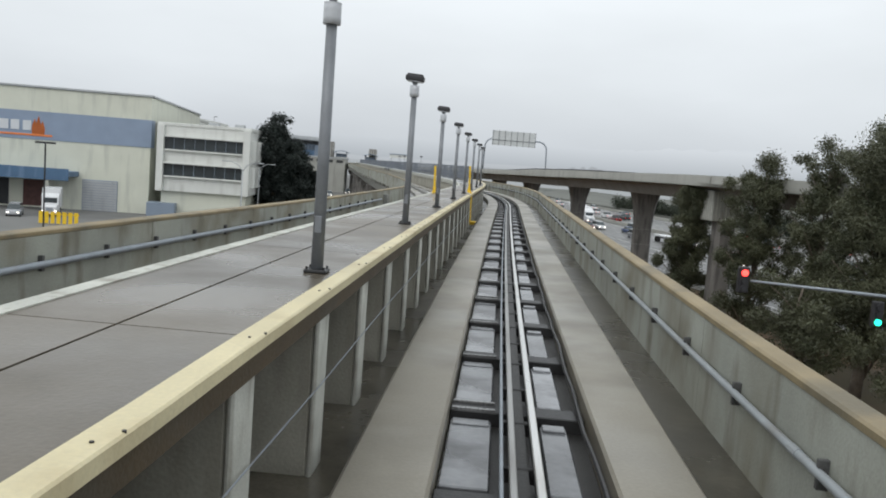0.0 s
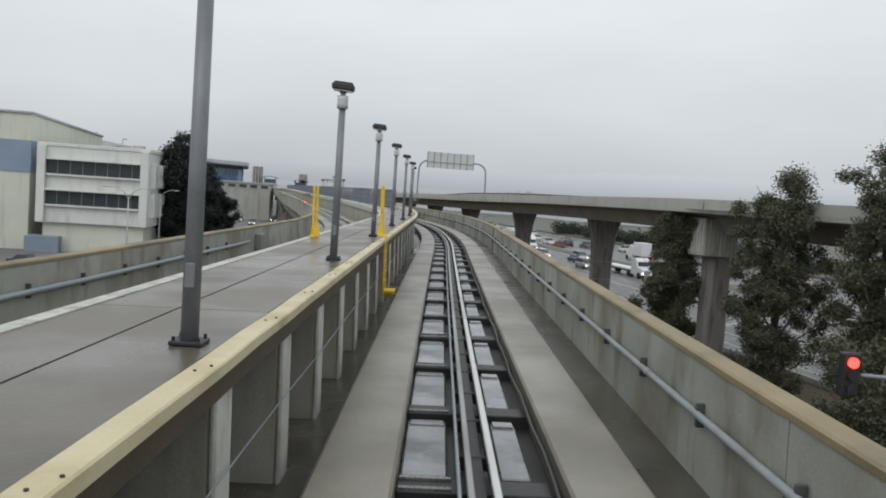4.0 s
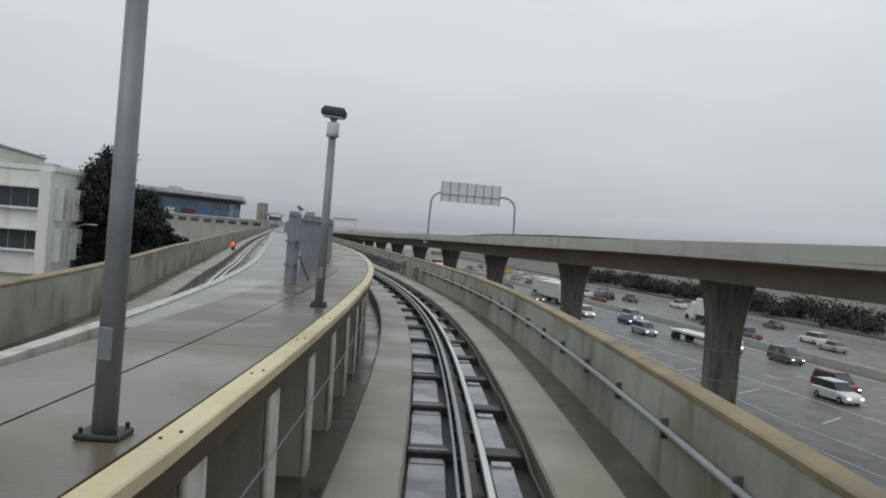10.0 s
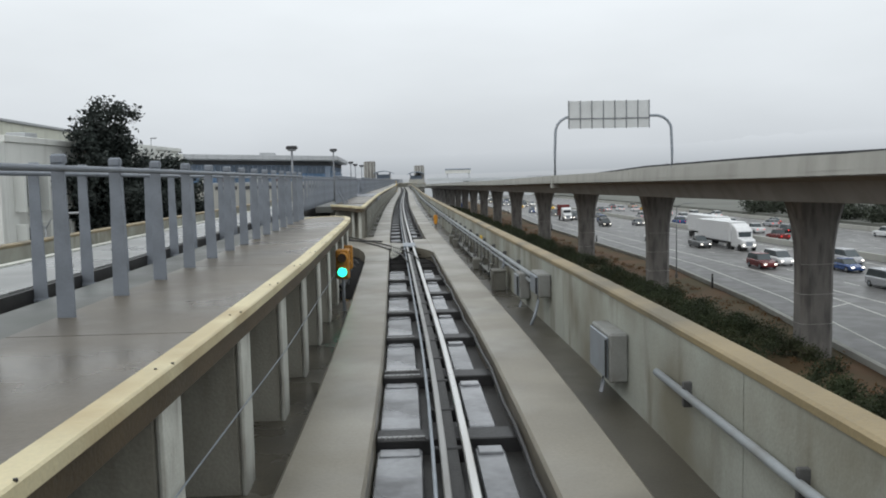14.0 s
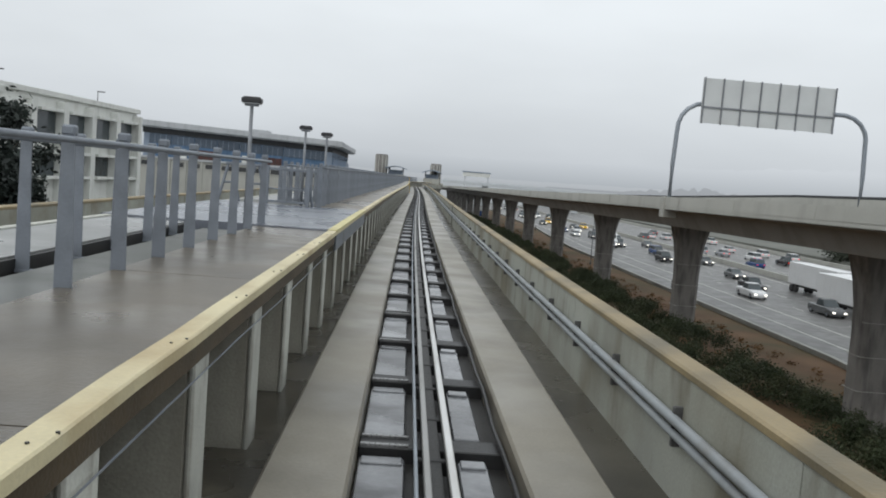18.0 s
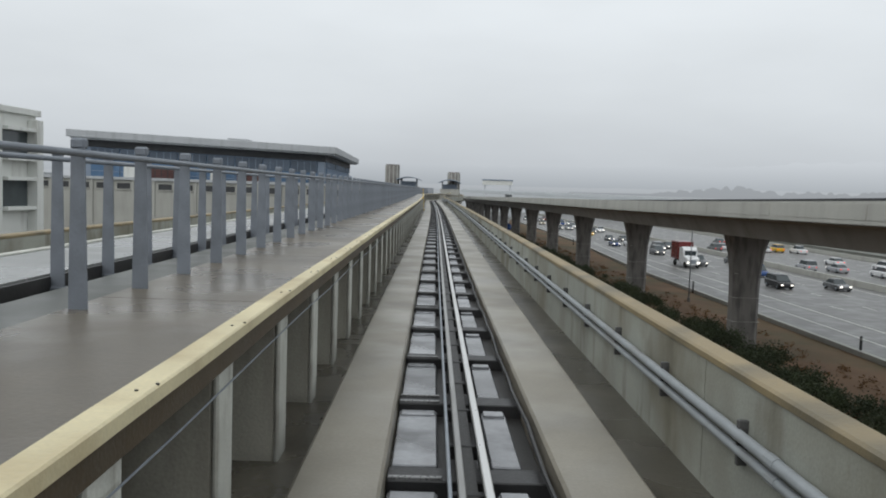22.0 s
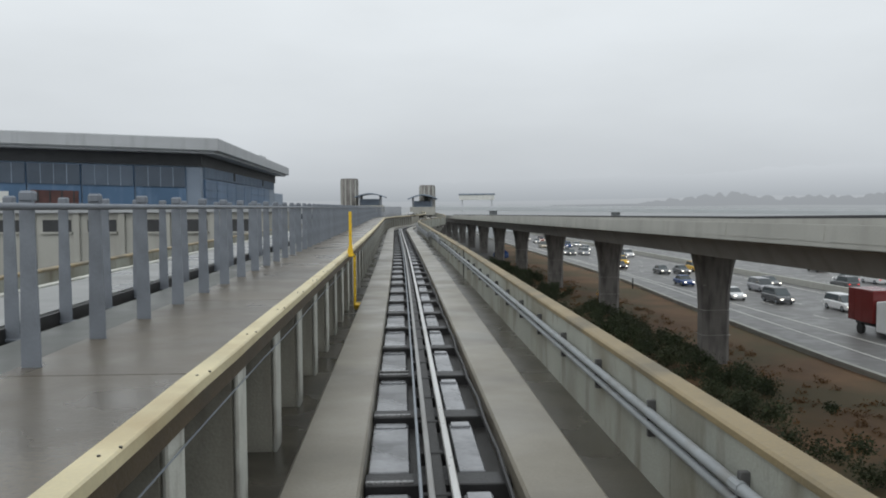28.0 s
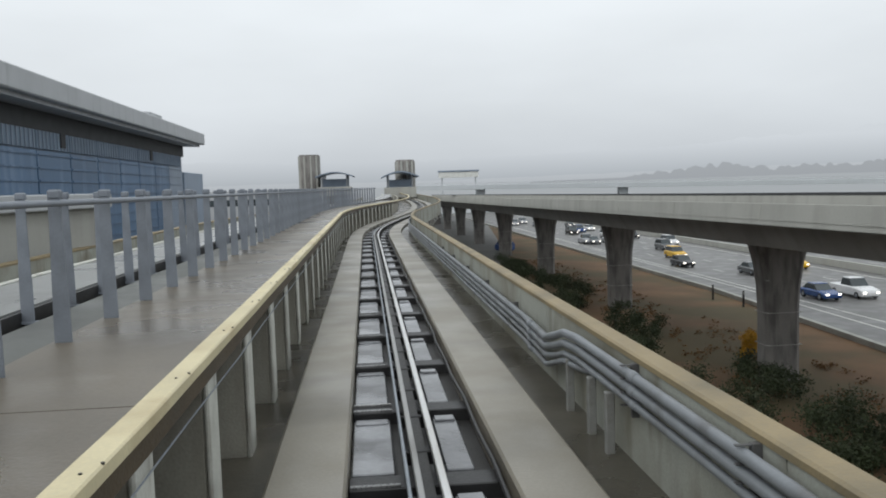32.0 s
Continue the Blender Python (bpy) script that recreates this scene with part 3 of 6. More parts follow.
while s < 345:
    if not 113.4 < s < 121.5:
        for pn in pans:
            piece(pn, along(s + 1.17), bed)
        for tt in ties:
            piece(tt, along(s), bed)
        if k % 3 == 0:
            piece(ties[1], along(s + 0.24), bed)
    s += 2.34
    k += 1
for ob in pans + ties:
    ob.matrix_basis = along(-12.3)
rails = structure("guide_rails", sweep(rect(0.30, 0.42, -0.33, -0.12), S0, S1, 2), BEAM, "bright worn guide rails on a dark centre beam", "rail")
for u0, u1, z1, mat in ((0.185, 0.215, -0.02, GALV), (0.255, 0.31, 0.015, RAILDULL), (0.445, 0.51, 0.02, RAIL)):
    part("rail", sweep([(u0, z1 - 0.05), (u1, z1 - 0.05), (u1, z1 - 0.006), (u1 - 0.008, z1), (u0 + 0.008, z1), (u0, z1 - 0.006)], S0, S1, 1.5), mat, rails)
for u, z in ((0.28, 0.0), (0.478, 0.0)):
    part("rail_web", sweep(rect(u - 0.008, u + 0.008, -0.2, -0.03), S0, S1, 2), BEAM, rails)
chair = link("rail_chair", box(0.20, 0.53, -0.04, 0.04, -0.24, -0.11, 0.01), TIE, rails)
s = -10.0
while s < 345:
    if not 113.2 < s < 119.0:
        piece(chair, along(s + 0.6), rails)
    s += 1.17
chair.matrix_basis = along(-11)
clip = [at(S0 + 0.7 * i, 0.97 + 0.012 * math.sin(i * 1.9), -0.1 + 0.02 * math.sin(i * 0.7)) for i in range(520)]
tagged(link("power_cable", tube(clip, 0.022, 6), TIE), "dark cable clipped along the inner side of the strip", "cable")
for u in (0.3, 0.52):  # second track's rails
    structure("second_rails", sweep([(u + 0.0, -0.1), (u + 0.07, -0.1), (u + 0.07, 0.02), (u, 0.02)], S0, 440, 2, other), RAIL, "pale rails of the second track", "rail")


# bolts along the cream edge
bolts = structure("edge_bolts", tube([at(S0, -1.27, 1.2), at(S0, -1.27, 1.215)], 0.013, 6), TIE, "dark bolts along the cream walkway edge", "bolts")
b0 = link("bolt", tube([(0, 0, 1.2), (0, 0, 1.211)], 0.009, 6), BEAM, bolts)
s = S0 + 0.5
b0.matrix_basis = along(s, -1.27)
while s < 300:
    s += 1.72
    for ds in (0.0, 0.13):
        if not BREAK[0] - 2 < s < BREAK[1] + 0.5:
            piece(b0, along(s + ds, -1.265 + 0.05 * (ds > 0)), bolts)

# expansion joints across the parapet and the drain
for s in (61.0, 173.8, 265.8):
    structure("expansion_joint", sweep([(2.19, -0.2), (2.445, -0.2), (2.445, 0.945 + fall(s) - 0.04), (2.19, 0.93 + fall(s) - 0.04)], s - 0.018, s + 0.018, 1), BEAM, "dark open joint through the parapet", "joint")
# ---- ground, freeway and viaduct ----
bm = bmesh.new()
bmesh.ops.create_grid(bm, x_segments=80, y_segments=80, size=3500)
bmesh.ops.translate(bm, verts=bm.verts, vec=(0, 600, GZ))
structure("ground", bm, DIRT, "brown grass and earth ground", "ground")
bm = box(-420, -7, -60, 700, GZ - 0.3, GZ + 0.05)
structure("airfield_pavement", bm, LOT, "grey wet paving beside the airport buildings", "pavement")

RD = Vector((-0.122, 1.0, 0)).normalized()
RN = Vector((RD.y, -RD.x, 0))


def road(y, off, z=RZ):
    """A place on the freeway: y along, off to the right of its near edge."""
    p = Vector((32.5, 160.0, 0)) + RD * (y - 160) / RD.y + RN * off
    return Vector((p.x, p.y, z))


def quad_strip(edges, z0, z1, where=road):
    """A slab between pairs of edges (y, off0, off1)."""
    bm = bmesh.new()
    rings = [[bm.verts.new(where(y, a, z0)), bm.verts.new(where(y, b, z0)), bm.verts.new(where(y, b, z1)), bm.verts.new(where(y, a, z1))] for y, a, b in edges]
    for p, q in zip(rings, rings[1:]):
        for j in range(4):
            bm.faces.new((p[j], q[j], q[(j + 1) % 4], p[(j + 1) % 4]))
    bm.faces.new(rings[0])
    bm.faces.new(rings[-1][::-1])
    bmesh.ops.recalc_face_normals(bm, faces=bm.faces[:])
    return bm


structure("freeway", quad_strip([(-150, -5.5, 56), (140, -5.5, 56), (168, -1.2, 56), (196, 1.3, 56), (300, 1.3, 56), (337, 3.0, 56), (367, 5.0, 56), (500, 5, 56), (900, 5, 56)], GZ - 0.4, RZ), ASPHALT, "wide wet grey freeway", "road")
EDGE = ((-150, -5.5), (140, -5.5), (168, -1.2), (196, 1.3), (300, 1.3), (337, 3.0), (367, 5.0), (500, 5), (900, 5))
structure("freeway_kerb", quad_strip([(y, a - 0.42, a - 0.004) for y, a in EDGE], GZ - 0.3, RZ + 0.06), VIA, "pale concrete kerb along the freeway shoulder", "kerb")
structure("side_street", box(-4, 34, 24, 44, GZ - 0.3, GZ + 0.06), ASPHALT, "dark wet street under the guideway", "road")
lines = tagged(new("lane_markings"), "white lane lines painted on the freeway", "road marking", "", "structure")
bm = None
for off in (8.3, 24.6, 29.6, 53.5):
    part("solid_line", quad_strip([(-100, off, off + 0.16), (300, off, off + 0.16), (800, off, off + 0.16)], RZ, RZ + 0.012), MARK, lines)
for off in (12.3, 16.0, 19.7, 33.4, 37.1, 40.8, 44.5, 48.2):
    bm = bmesh.new()
    for i in range(46):
        y = 40 + 12.2 * i
        v = [bm.verts.new(road(a, b, RZ + 0.01)) for a, b in ((y, off), (y, off + 0.15), (y + 3, off + 0.15), (y + 3, off))]
        bm.faces.new(v)
    part("dashed_line", bm, MARK, lines)
part("solid_line", quad_strip([(60, -4.4, -4.24), (140, -3.6, -3.44), (168, 1.6, 1.76), (196, 4.3, 4.46), (300, 4.5, 4.66), (360, 7.2, 7.36), (500, 8.0, 8.16)], RZ, RZ + 0.012), MARK, lines)
part("gore_line", quad_strip([(60, -0.4, -0.24), (120, -0.4, -0.24), (186, 8.2, 8.36)], RZ, RZ + 0.012), MARK, lines)
for i in range(7):
    y = 96 + 11 * i
    part("gore_chevron", quad_strip([(y, 2.2, 2.5), (y + 2.4, 5.6, 5.9)], RZ, RZ + 0.012), MARK, lines)
for off in (27.0, 55.8):
    structure("freeway_barrier", quad_strip([(-100, off, off + 0.5), (300, off, off + 0.5), (850, off, off + 0.5)], RZ, RZ + 0.85), VIA, "pale concrete barrier on the freeway", "barrier")
# banks beyond the freeway, their colour muted to stand for haze
FARLAND = material("haze_muted_scrub", (0.125, 0.13, 0.115), 0.9, var=0.25, scale=0.05, fine=2, bump=0.2)
structure("far_land", quad_strip([(-100, 141, 900), (300, 141, 900), (850, 141, 900)], GZ - 0.2, GZ + 0.3), FARLAND, "flat grey-green land beyond the freeway", "ground")
structure("far_bank", quad_strip([(-100, 58, 140), (300, 58, 140), (850, 58, 160)], GZ, GZ + 1.6), FARLAND, "dull grey-green bank beyond the freeway", "ground")

VD = Vector((-0.126, 1.0, 0)).normalized()
VN = Vector((VD.y, -VD.x, 0))


def via(y, off, z):
    """A place on the ramp viaduct: y along, off to its right."""
    p = Vector((20.9, 190.0, 0)) + VD * (y - 190) / VD.y + VN * off
    bend = max(0.0, 145 - y)
    p += VN * (-0.0009 * bend * bend if bend < 67 else -4.04 + 0.05 * (bend - 67))
    return Vector((p.x, p.y, z))


CREST = [(-90, 0.0), (30, 0.75), (84, 0.95), (110, 0.85), (125, 0.72), (140, 0.52), (160, 0.35), (200, 0.02), (220, -0.2), (250, -0.5), (283, -0.73), (316, -0.95), (400, -1.6), (700, -3.9)]
BANK = [(84, 2.15), (113, 2.3), (138, 3.0), (165, 3.3), (200, 3.3), (230, 2.85), (255, 2.7), (310, 2.25), (360, 2.2)]


def soffit(y):
    """Height of the box girder's underside."""
    return float(np.interp(y, [k[0] for k in CREST], [k[1] for k in CREST]))


def bank(y):
    """Height of the far barrier above the underside: the ramp is banked through its curve."""
    return float(np.interp(y, [k[0] for k in BANK], [k[1] for k in BANK]))


def viasweep(profile, y0, y1, step=10):
    bm = bmesh.new()
    n = max(1, int((y1 - y0) / step))
    rings = []
    for i in range(n + 1):
        y = y0 + (y1 - y0) * i / n
        rings.append([bm.verts.new(via(y, o, z + soffit(y))) for o, z in (profile(y) if callable(profile) else profile)])
    k = len(rings[0])
    for a, c in zip(rings, rings[1:]):
        for j in range(k):
            bm.faces.new((a[j], c[j], c[(j + 1) % k], a[(j + 1) % k]))
    bm.faces.new(rings[0])
    bm.faces.new(rings[-1][::-1])
    bmesh.ops.recalc_face_normals(bm, faces=bm.faces[:])
    return bm


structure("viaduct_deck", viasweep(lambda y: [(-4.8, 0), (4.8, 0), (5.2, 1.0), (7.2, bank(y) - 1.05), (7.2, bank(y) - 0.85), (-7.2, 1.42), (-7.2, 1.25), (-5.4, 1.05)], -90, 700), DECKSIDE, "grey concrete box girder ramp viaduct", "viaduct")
barrier = structure("viaduct_barrier", viasweep([(-7.3, 1.3), (-7.0, 1.3), (-7.06, 2.17), (-7.24, 2.17)], -90, 700), VIA, "pale concrete barrier along the viaduct", "barrier")
for i in range(48):
    y = -6 + 9.2 * i
    part("barrier_panel", viasweep([(-7.31, 1.50), (-7.27, 1.50), (-7.22, 2.1), (-7.262, 2.1)], y + 0.06, y + 9.1, 4), VIA, barrier)
structure("viaduct_barrier_far", viasweep(lambda y: [(7.0, bank(y) - 0.9), (7.3, bank(y) - 0.9), (7.24, bank(y) - 0.2), (7.06, bank(y) - 0.2)], -90, 700), VIA, "concrete barrier on the far side of the viaduct", "barrier")
structure("viaduct_rail", viasweep(lambda y: [(7.05, bank(y) - 0.2), (7.2, bank(y) - 0.2), (7.2, bank(y)), (7.05, bank(y))], -90, 700), SHADEBAND, "dark rail on the far viaduct barrier", "rail")


def column(y, block=False):
    """A column whose sides sweep out into a wide head."""
    top = soffit(y)
    bm = bmesh.new()
    rings = []
    for z, w, d in ((GZ - 0.1, 1.05, 0.75), (top - 4.6, 1.05, 0.75), (top - 3.0, 1.13, 0.77), (top - 1.7, 1.32, 0.8), (top - 0.7, 1.58, 0.84), (top - 0.12, 1.75, 0.88), (top + 0.02, 1.75, 0.88)):
        ring = []
        c = 0.3
        if block:
            w, d = 0.86, 0.7
        for x, yy in ((-w + c, -d), (w - c, -d), (w, -d + c), (w, d - c), (w - c, d), (-w + c, d), (-w, d - c), (-w, -d + c)):
            ring.append(bm.verts.new((x, yy, z)))
        rings.append(ring)
    for a, b in zip(rings, rings[1:]):
        for j in range(8):
            bm.faces.new((a[j], a[(j + 1) % 8], b[(j + 1) % 8], b[j]))
    bm.faces.new(rings[0][::-1])
    bm.faces.new(rings[-1])
    p = via(y, -0.9 if 105 < y < 120 else 0.55, 0) if not block else Vector((26.6, y, 0))
    t = thing("viaduct_column", pose(p.x, p.y, 0, 0, 0, math.degrees(math.atan2(-VD.x, VD.y))), "flared grey concrete column under the ramp viaduct", "column", "viaduct columns")
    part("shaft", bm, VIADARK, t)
    if block:
        b = part("jacket", box(-1.65, 0.85, -1.0, 1.0, top - 1.55, top + 0.98, 0.05), VIA, t, "pale ribbed steel jacket")
        for i in range(6):
            part("rib", box(-1.70, -1.65, -0.93 + 0.34 * i, -0.80 + 0.34 * i, top - 1.5, top + 0.9, 0.01), FIN, b)
        for i in range(9):
            part("rib", box(-1.62 + 0.285 * i, -1.51 + 0.285 * i, -1.03, -1.0, top - 1.5, top + 0.9, 0.01), FIN, b)
    else:
        for i in range(3):
            part("pour_joint", box(-1.065, 1.065, -0.765, 0.765, GZ + 2.2 + 1.9 * i, GZ + 2.23 + 1.9 * i, 0.0), VIA, t)


for y in (-62.0, -28.0, 8.0, 44.0, 78.5, 112.0, 145.5, 176.0, 206.0, 236.6, 268.4, 299.8, 329.2, 358.5, 389, 419, 449, 479, 509, 539, 569, 599):
    column(y, 77 < y < 80)

# the sign gantry on the viaduct, seen from behind
gp = Vector((14.0, 189.6, 1.75))
t = thing("sign_gantry", pose(gp.x, gp.y, gp.z, 0, 0, 7.0), "tubular grey sign gantry standing on the viaduct barrier", "sign gantry")
for x in (0.0, 14.0):
    part("pedestal", box(x - 0.5, x + 0.5, -0.45, 0.45, -0.95, 0.55, 0.05), VIA, t)
top = 7.35
pts = [(0, 0, 0.2), (0, 0, 3.0), (0.08, 0, top - 2.05)] + [(2.0 - 1.9 * math.cos(a), 0, top - 1.75 + 1.75 * math.sin(a)) for a in (0.15, 0.5, 0.85, 1.2, 1.45)] + [(4, 0, top), (8, 0, top), (12.0, 0, top)] + [(12.0 + 1.9 * math.sin(a), 0, top - 1.75 + 1.75 * math.cos(a)) for a in (0.15, 0.5, 0.85, 1.2, 1.45)] + [(14.0, 0, 3), (14.0, 0, 0.2)]
part("tube_frame", tube(pts, 0.16, 12), GALV, t, smooth=True)
sg = part("sign_back", box(1.5, 11.2, -0.42, -0.36, 5.95, 9.1, 0.01), SIGNBACK, t, "pale aluminium back of the sign")
for i in range(8):
    part("stiffener", box(1.55 + 1.36 * i, 1.65 + 1.36 * i, -0.5, -0.42, 5.9, 9.15, 0.0), POLE, sg)
part("sign_rail", box(1.5, 11.2, -0.5, -0.43, 7.0, 7.12, 0.0), POLE, t)

# ---- pipes and boxes along the parapet ----
BRACKET = material("weathered_bracket_steel", (0.085, 0.085, 0.085), 0.6, metal=0.2, var=0.25, scale=9, bump=0.1)
PIPE = material("pale_conduit", (0.275, 0.298, 0.312), 0.55, var=0.12, scale=3, bump=0.1, stain=(0.2, 0.2, 0.19), stain_scale=2.0)


def pipe_run(s0, s1, u, z, r, label):
    t = thing("conduit", Matrix.Identity(4), label, "conduit", "conduits on the parapet")
    part("pipe", tube([at(s0 + (s1 - s0) * i / max(2, int((s1 - s0) / 2)), u, z) for i in range(max(2, int((s1 - s0) / 2)) + 1)], r, 10), PIPE, t, smooth=True)
    bm = box(2.15, 2.222, -0.022, 0.022, z + r * 0.9, z + r + 0.055, 0.005)
    merge(bm, box(2.15, 2.222, -0.022, 0.022, z - r - 0.075, z - r * 0.9, 0.005))
    merge(bm, box(2.17, 2.222, -0.018, 0.018, z - r, z + r, 0.0))
    c0 = link("coupling", tube([(u, -0.07, z), (u, 0.07, z)], r * 1.14, 10), PIPE, t)
    s = s0 + 3.2
    c0.matrix_basis = along(s)
    while s + 6.1 < s1:
        s += 6.1
        piece(c0, along(s), t)
    b0 = link("bracket", bm, BRACKET, t)
    s = s0 + 0.6
    b0.matrix_basis = along(s)
    while s + 1.9 < s1:
        s += 1.9
        piece(b0, along(s), t)


pipe_run(S0, 99.5, 2.158, 0.46, 0.034, "galvanised pipe bracketed to the parapet")
pipe_run(105.3, 281.0, 2.15, 0.525, 0.042, "galvanised pipe bracketed to the parapet")
pipe_run(105.3, 281.0, 2.157, 0.415, 0.034, "thinner galvanised pipe below the other on the parapet")
t = thing("conduit", Matrix.Identity(4), "galvanised pipe bracketed to the parapet of the second track", "conduit", "conduits on the parapet")
part("pipe", tube([at(S0 + 2 * i, other(S0 + 2 * i) - 1.41, 0.46) for i in range(33)], 0.05, 10), GALV, t, smooth=True)
part("end_box", box(-1.49, -1.28, -0.3, 0.35, 0.12, 0.66, 0.02, m=along(53.4, other(53.4))), BOXGREY, t, "grey box at the pipe end")
b0 = link("bracket", box(-1.49, -1.42, -0.03, 0.03, 0.36, 0.58, 0.005), BRACKET, t)
for i in range(33):
    s = S0 + 0.6 + 1.9 * i
    p = b0 if i == 0 else piece(b0, Matrix(), t)
    p.matrix_basis = along(s, other(s))
BUNDLE = material("weathered_conduit", (0.185, 0.2, 0.215), 0.5, metal=0.1, var=0.15, scale=3, bump=0.1, stain=(0.1, 0.1, 0.1), stain_scale=2.0)
for k in range(4):  # the bundle that steps down past its last high bracket
    z0, z1 = (0.70, 0.585, 0.47, 0.39)[k], 0.48 - 0.108 * k
    path = [at(279.5, 2.13, z0 - 0.1), at(281.5, 2.13, z0 - 0.08), at(283.5, 2.12, z0)] + [at(284.4 + 0.9 * i, 2.11, z0) for i in range(7)]
    if k == 3:
        path = [at(290.6, 2.20, z0)]
    path += [at(291.0, 2.10, z0), at(291.4, 2.06, z0 - 0.01), at(291.7, 2.03, z0 - 0.09), at(292.0, 2.02, z1 + 0.06), at(292.3, 2.05, z1)] + [at(294 + 3 * i, 2.10, z1) for i in range(22)]
    t = thing("conduit", Matrix.Identity(4), "galvanised conduit in a bundle along the parapet", "conduit", "conduit bundle")
    part("pipe", tube(path, (0.046, 0.046, 0.034, 0.034)[k], 10), BUNDLE, t, smooth=True)
    for s in (285.6, 289.1, 293.2, 299, 305, 311):
        z = z0 if s < 292 else z1
        if k == 3 and s < 292:
            continue
        u = 2.11 if s < 291 else (2.065 if s < 294 else 2.10)
        part("coupling", tube([at(s, u, z), at(s + 0.16, u, z)], (0.054, 0.054, 0.041, 0.041)[k], 10), BUNDLE, t, smooth=True)
for s in (285.0, 287.2, 289.4, 295.0, 298.0, 301.0, 304.0, 307.0):
    t = thing("conduit_strut", along(s), "dark steel channel bolted to the parapet behind the conduits", "bracket", "conduit struts")
    z = 0.30 if s < 292 else 0.06
    part("channel", box(2.155, 2.222, -0.025, 0.025, z, z + 0.47, 0.004), BRACKET, t)
    for k in range(4):
        part("strap", box(2.06, 2.16, -0.018, 0.018, z + 0.11 + 0.115 * k, z + 0.118 + 0.115 * k, 0.0), BRACKET, t)
for s in (289.8, 290.4, 291.25):
    t = thing("conduit_stand", along(s), "weathered grey stand in the drain channel under the conduits", "bracket", "conduit stands")
    part("leg", box(2.04, 2.12, -0.04, 0.04, -0.34, 0.43, 0.008), BOXGREY, t)
    part("foot_plate", box(1.96, 2.18, -0.11, 0.11, -0.345, -0.325, 0.004), GALV, t)
    part("cross_bar", box(1.72, 2.06, -0.025, 0.025, -0.27, -0.22, 0.008), BOXGREY, t)


def junction_box(s, z, w, h, mat, label):
    t = thing("junction_box", along(s), label, "junction box", "boxes on the parapet")
    part("body", box(2.02, 2.215, -w / 2, w / 2, z, z + h, 0.02), mat, t)
    part("cover", box(1.995, 2.02, -w / 2 + 0.04, w / 2 - 0.04, z + 0.04, z + h - 0.04, 0.008), GALV, t)
    part("hinge", tube([(1.99, -w / 2 + 0.03, z + 0.06), (1.99, -w / 2 + 0.03, z + h - 0.06)], 0.012, 6), TIE, t)
    part("conduit_drop", tube([(2.1, w / 4, z), (2.1, w / 4, z - 0.12), (2.04, w / 4 - 0.1, z - 0.3), (1.9, w / 4 - 0.12, -0.3)], 0.025, 8), GALV, t, smooth=True)


junction_box(101.0, 0.08, 0.8, 0.5, BOXGREY, "grey steel junction box on the parapet")
junction_box(105.1, 0.34, 0.66, 0.36, BOXGREY, "wide grey junction box on the parapet")
junction_box(106.9, 0.05, 0.5, 0.45, BOXGREY, "grey steel junction box on the parapet")
t = thing("floor_cabinet", along(109.3), "plain grey flat-topped equipment box standing in the drain channel", "cabinet")
part("body", box(1.86, 2.12, -0.22, 0.22, -0.14, 0.25, 0.012), CABINET, t)
part("lid", box(1.845, 2.135, -0.235, 0.235, 0.25, 0.285, 0.008), CABINET, t)
part("door", box(1.846, 1.859, -0.17, 0.17, -0.08, 0.21, 0.004), CABINET, t)
part("latch", box(1.834, 1.846, 0.1, 0.14, 0.05, 0.11, 0.003), BRACKET, t)
part("riser", tube([(2.1, 0.1, 0.3), (2.14, 0.1, 0.46)], 0.03, 8), GALV, t)
rk = random.Random(9)
for i in range(8):
    t = thing("cable_rack", along(111.2 + 1.75 * i), "weathered steel cable frame with thin pipes against the parapet", "cable rack", "cable racks")
    for y in (-0.8, 0.0):
        part("post", box(2.10, 2.14, y - 0.02, y + 0.02, -0.14, 0.44, 0.004), CABINET, t)
        part("foot", box(1.98, 2.18, y - 0.05, y + 0.05, -0.142, -0.125, 0.003), CABINET, t)
    for z in (0.34, 0.2):
        part("pipe", tube([(2.13, -0.87, z), (2.13, 0.86, z)], 0.015, 6), CABINET, t)
    part("shelf", box(2.0, 2.16, -0.87, 0.87, 0.0, 0.03, 0.004), BOXGREY, t)
    part("brace_cable", tube([(1.98, -0.8, -0.13), (2.05, -0.3, 0.08), (2.1, 0.5, 0.3)], 0.012, 6), BRACKET, t)
    part("loop_cable", tube([(2.08, -0.5, 0.3), (1.98, -0.35, 0.02), (2.0, 0.1, -0.08), (2.08, 0.4, 0.2)], 0.012, 6), TIE, t)
    if i % 3 != 2:
        x = rk.uniform(-0.4, 0.3)
        part("box", box(2.04, 2.18, x - 0.12, x + 0.14, 0.03, 0.22, 0.012), CABINET, t)
    if i in (1, 5, 6):
        part("pull_box", box(1.86, 2.09, 0.25, 0.6, -0.14, 0.12, 0.015), CABINET, t)
AMBERCOVER = material("amber_plastic", (0.62, 0.27, 0.025), 0.5, var=0.15, scale=5, bump=0.1, stain=(0.36, 0.15, 0.03), stain_scale=7, stain_at=(0.55, 0.75))
t = thing("wayside_cover", along(131.9), "amber moulded cover on a stem beside the parapet pipe", "cover")
hood = [[(1.86 + x * w, y * 0.09, z) for x, y in ((-0.1, -1), (0.06, -1), (0.1, -0.6), (0.1, 0.6), (0.06, 1), (-0.1, 1))] for w, z in ((0.75, 0.02), (0.9, 0.2), (1.0, 0.3), (0.95, 0.42), (0.7, 0.46))]
part("hood", loft(hood), AMBERCOVER, t)
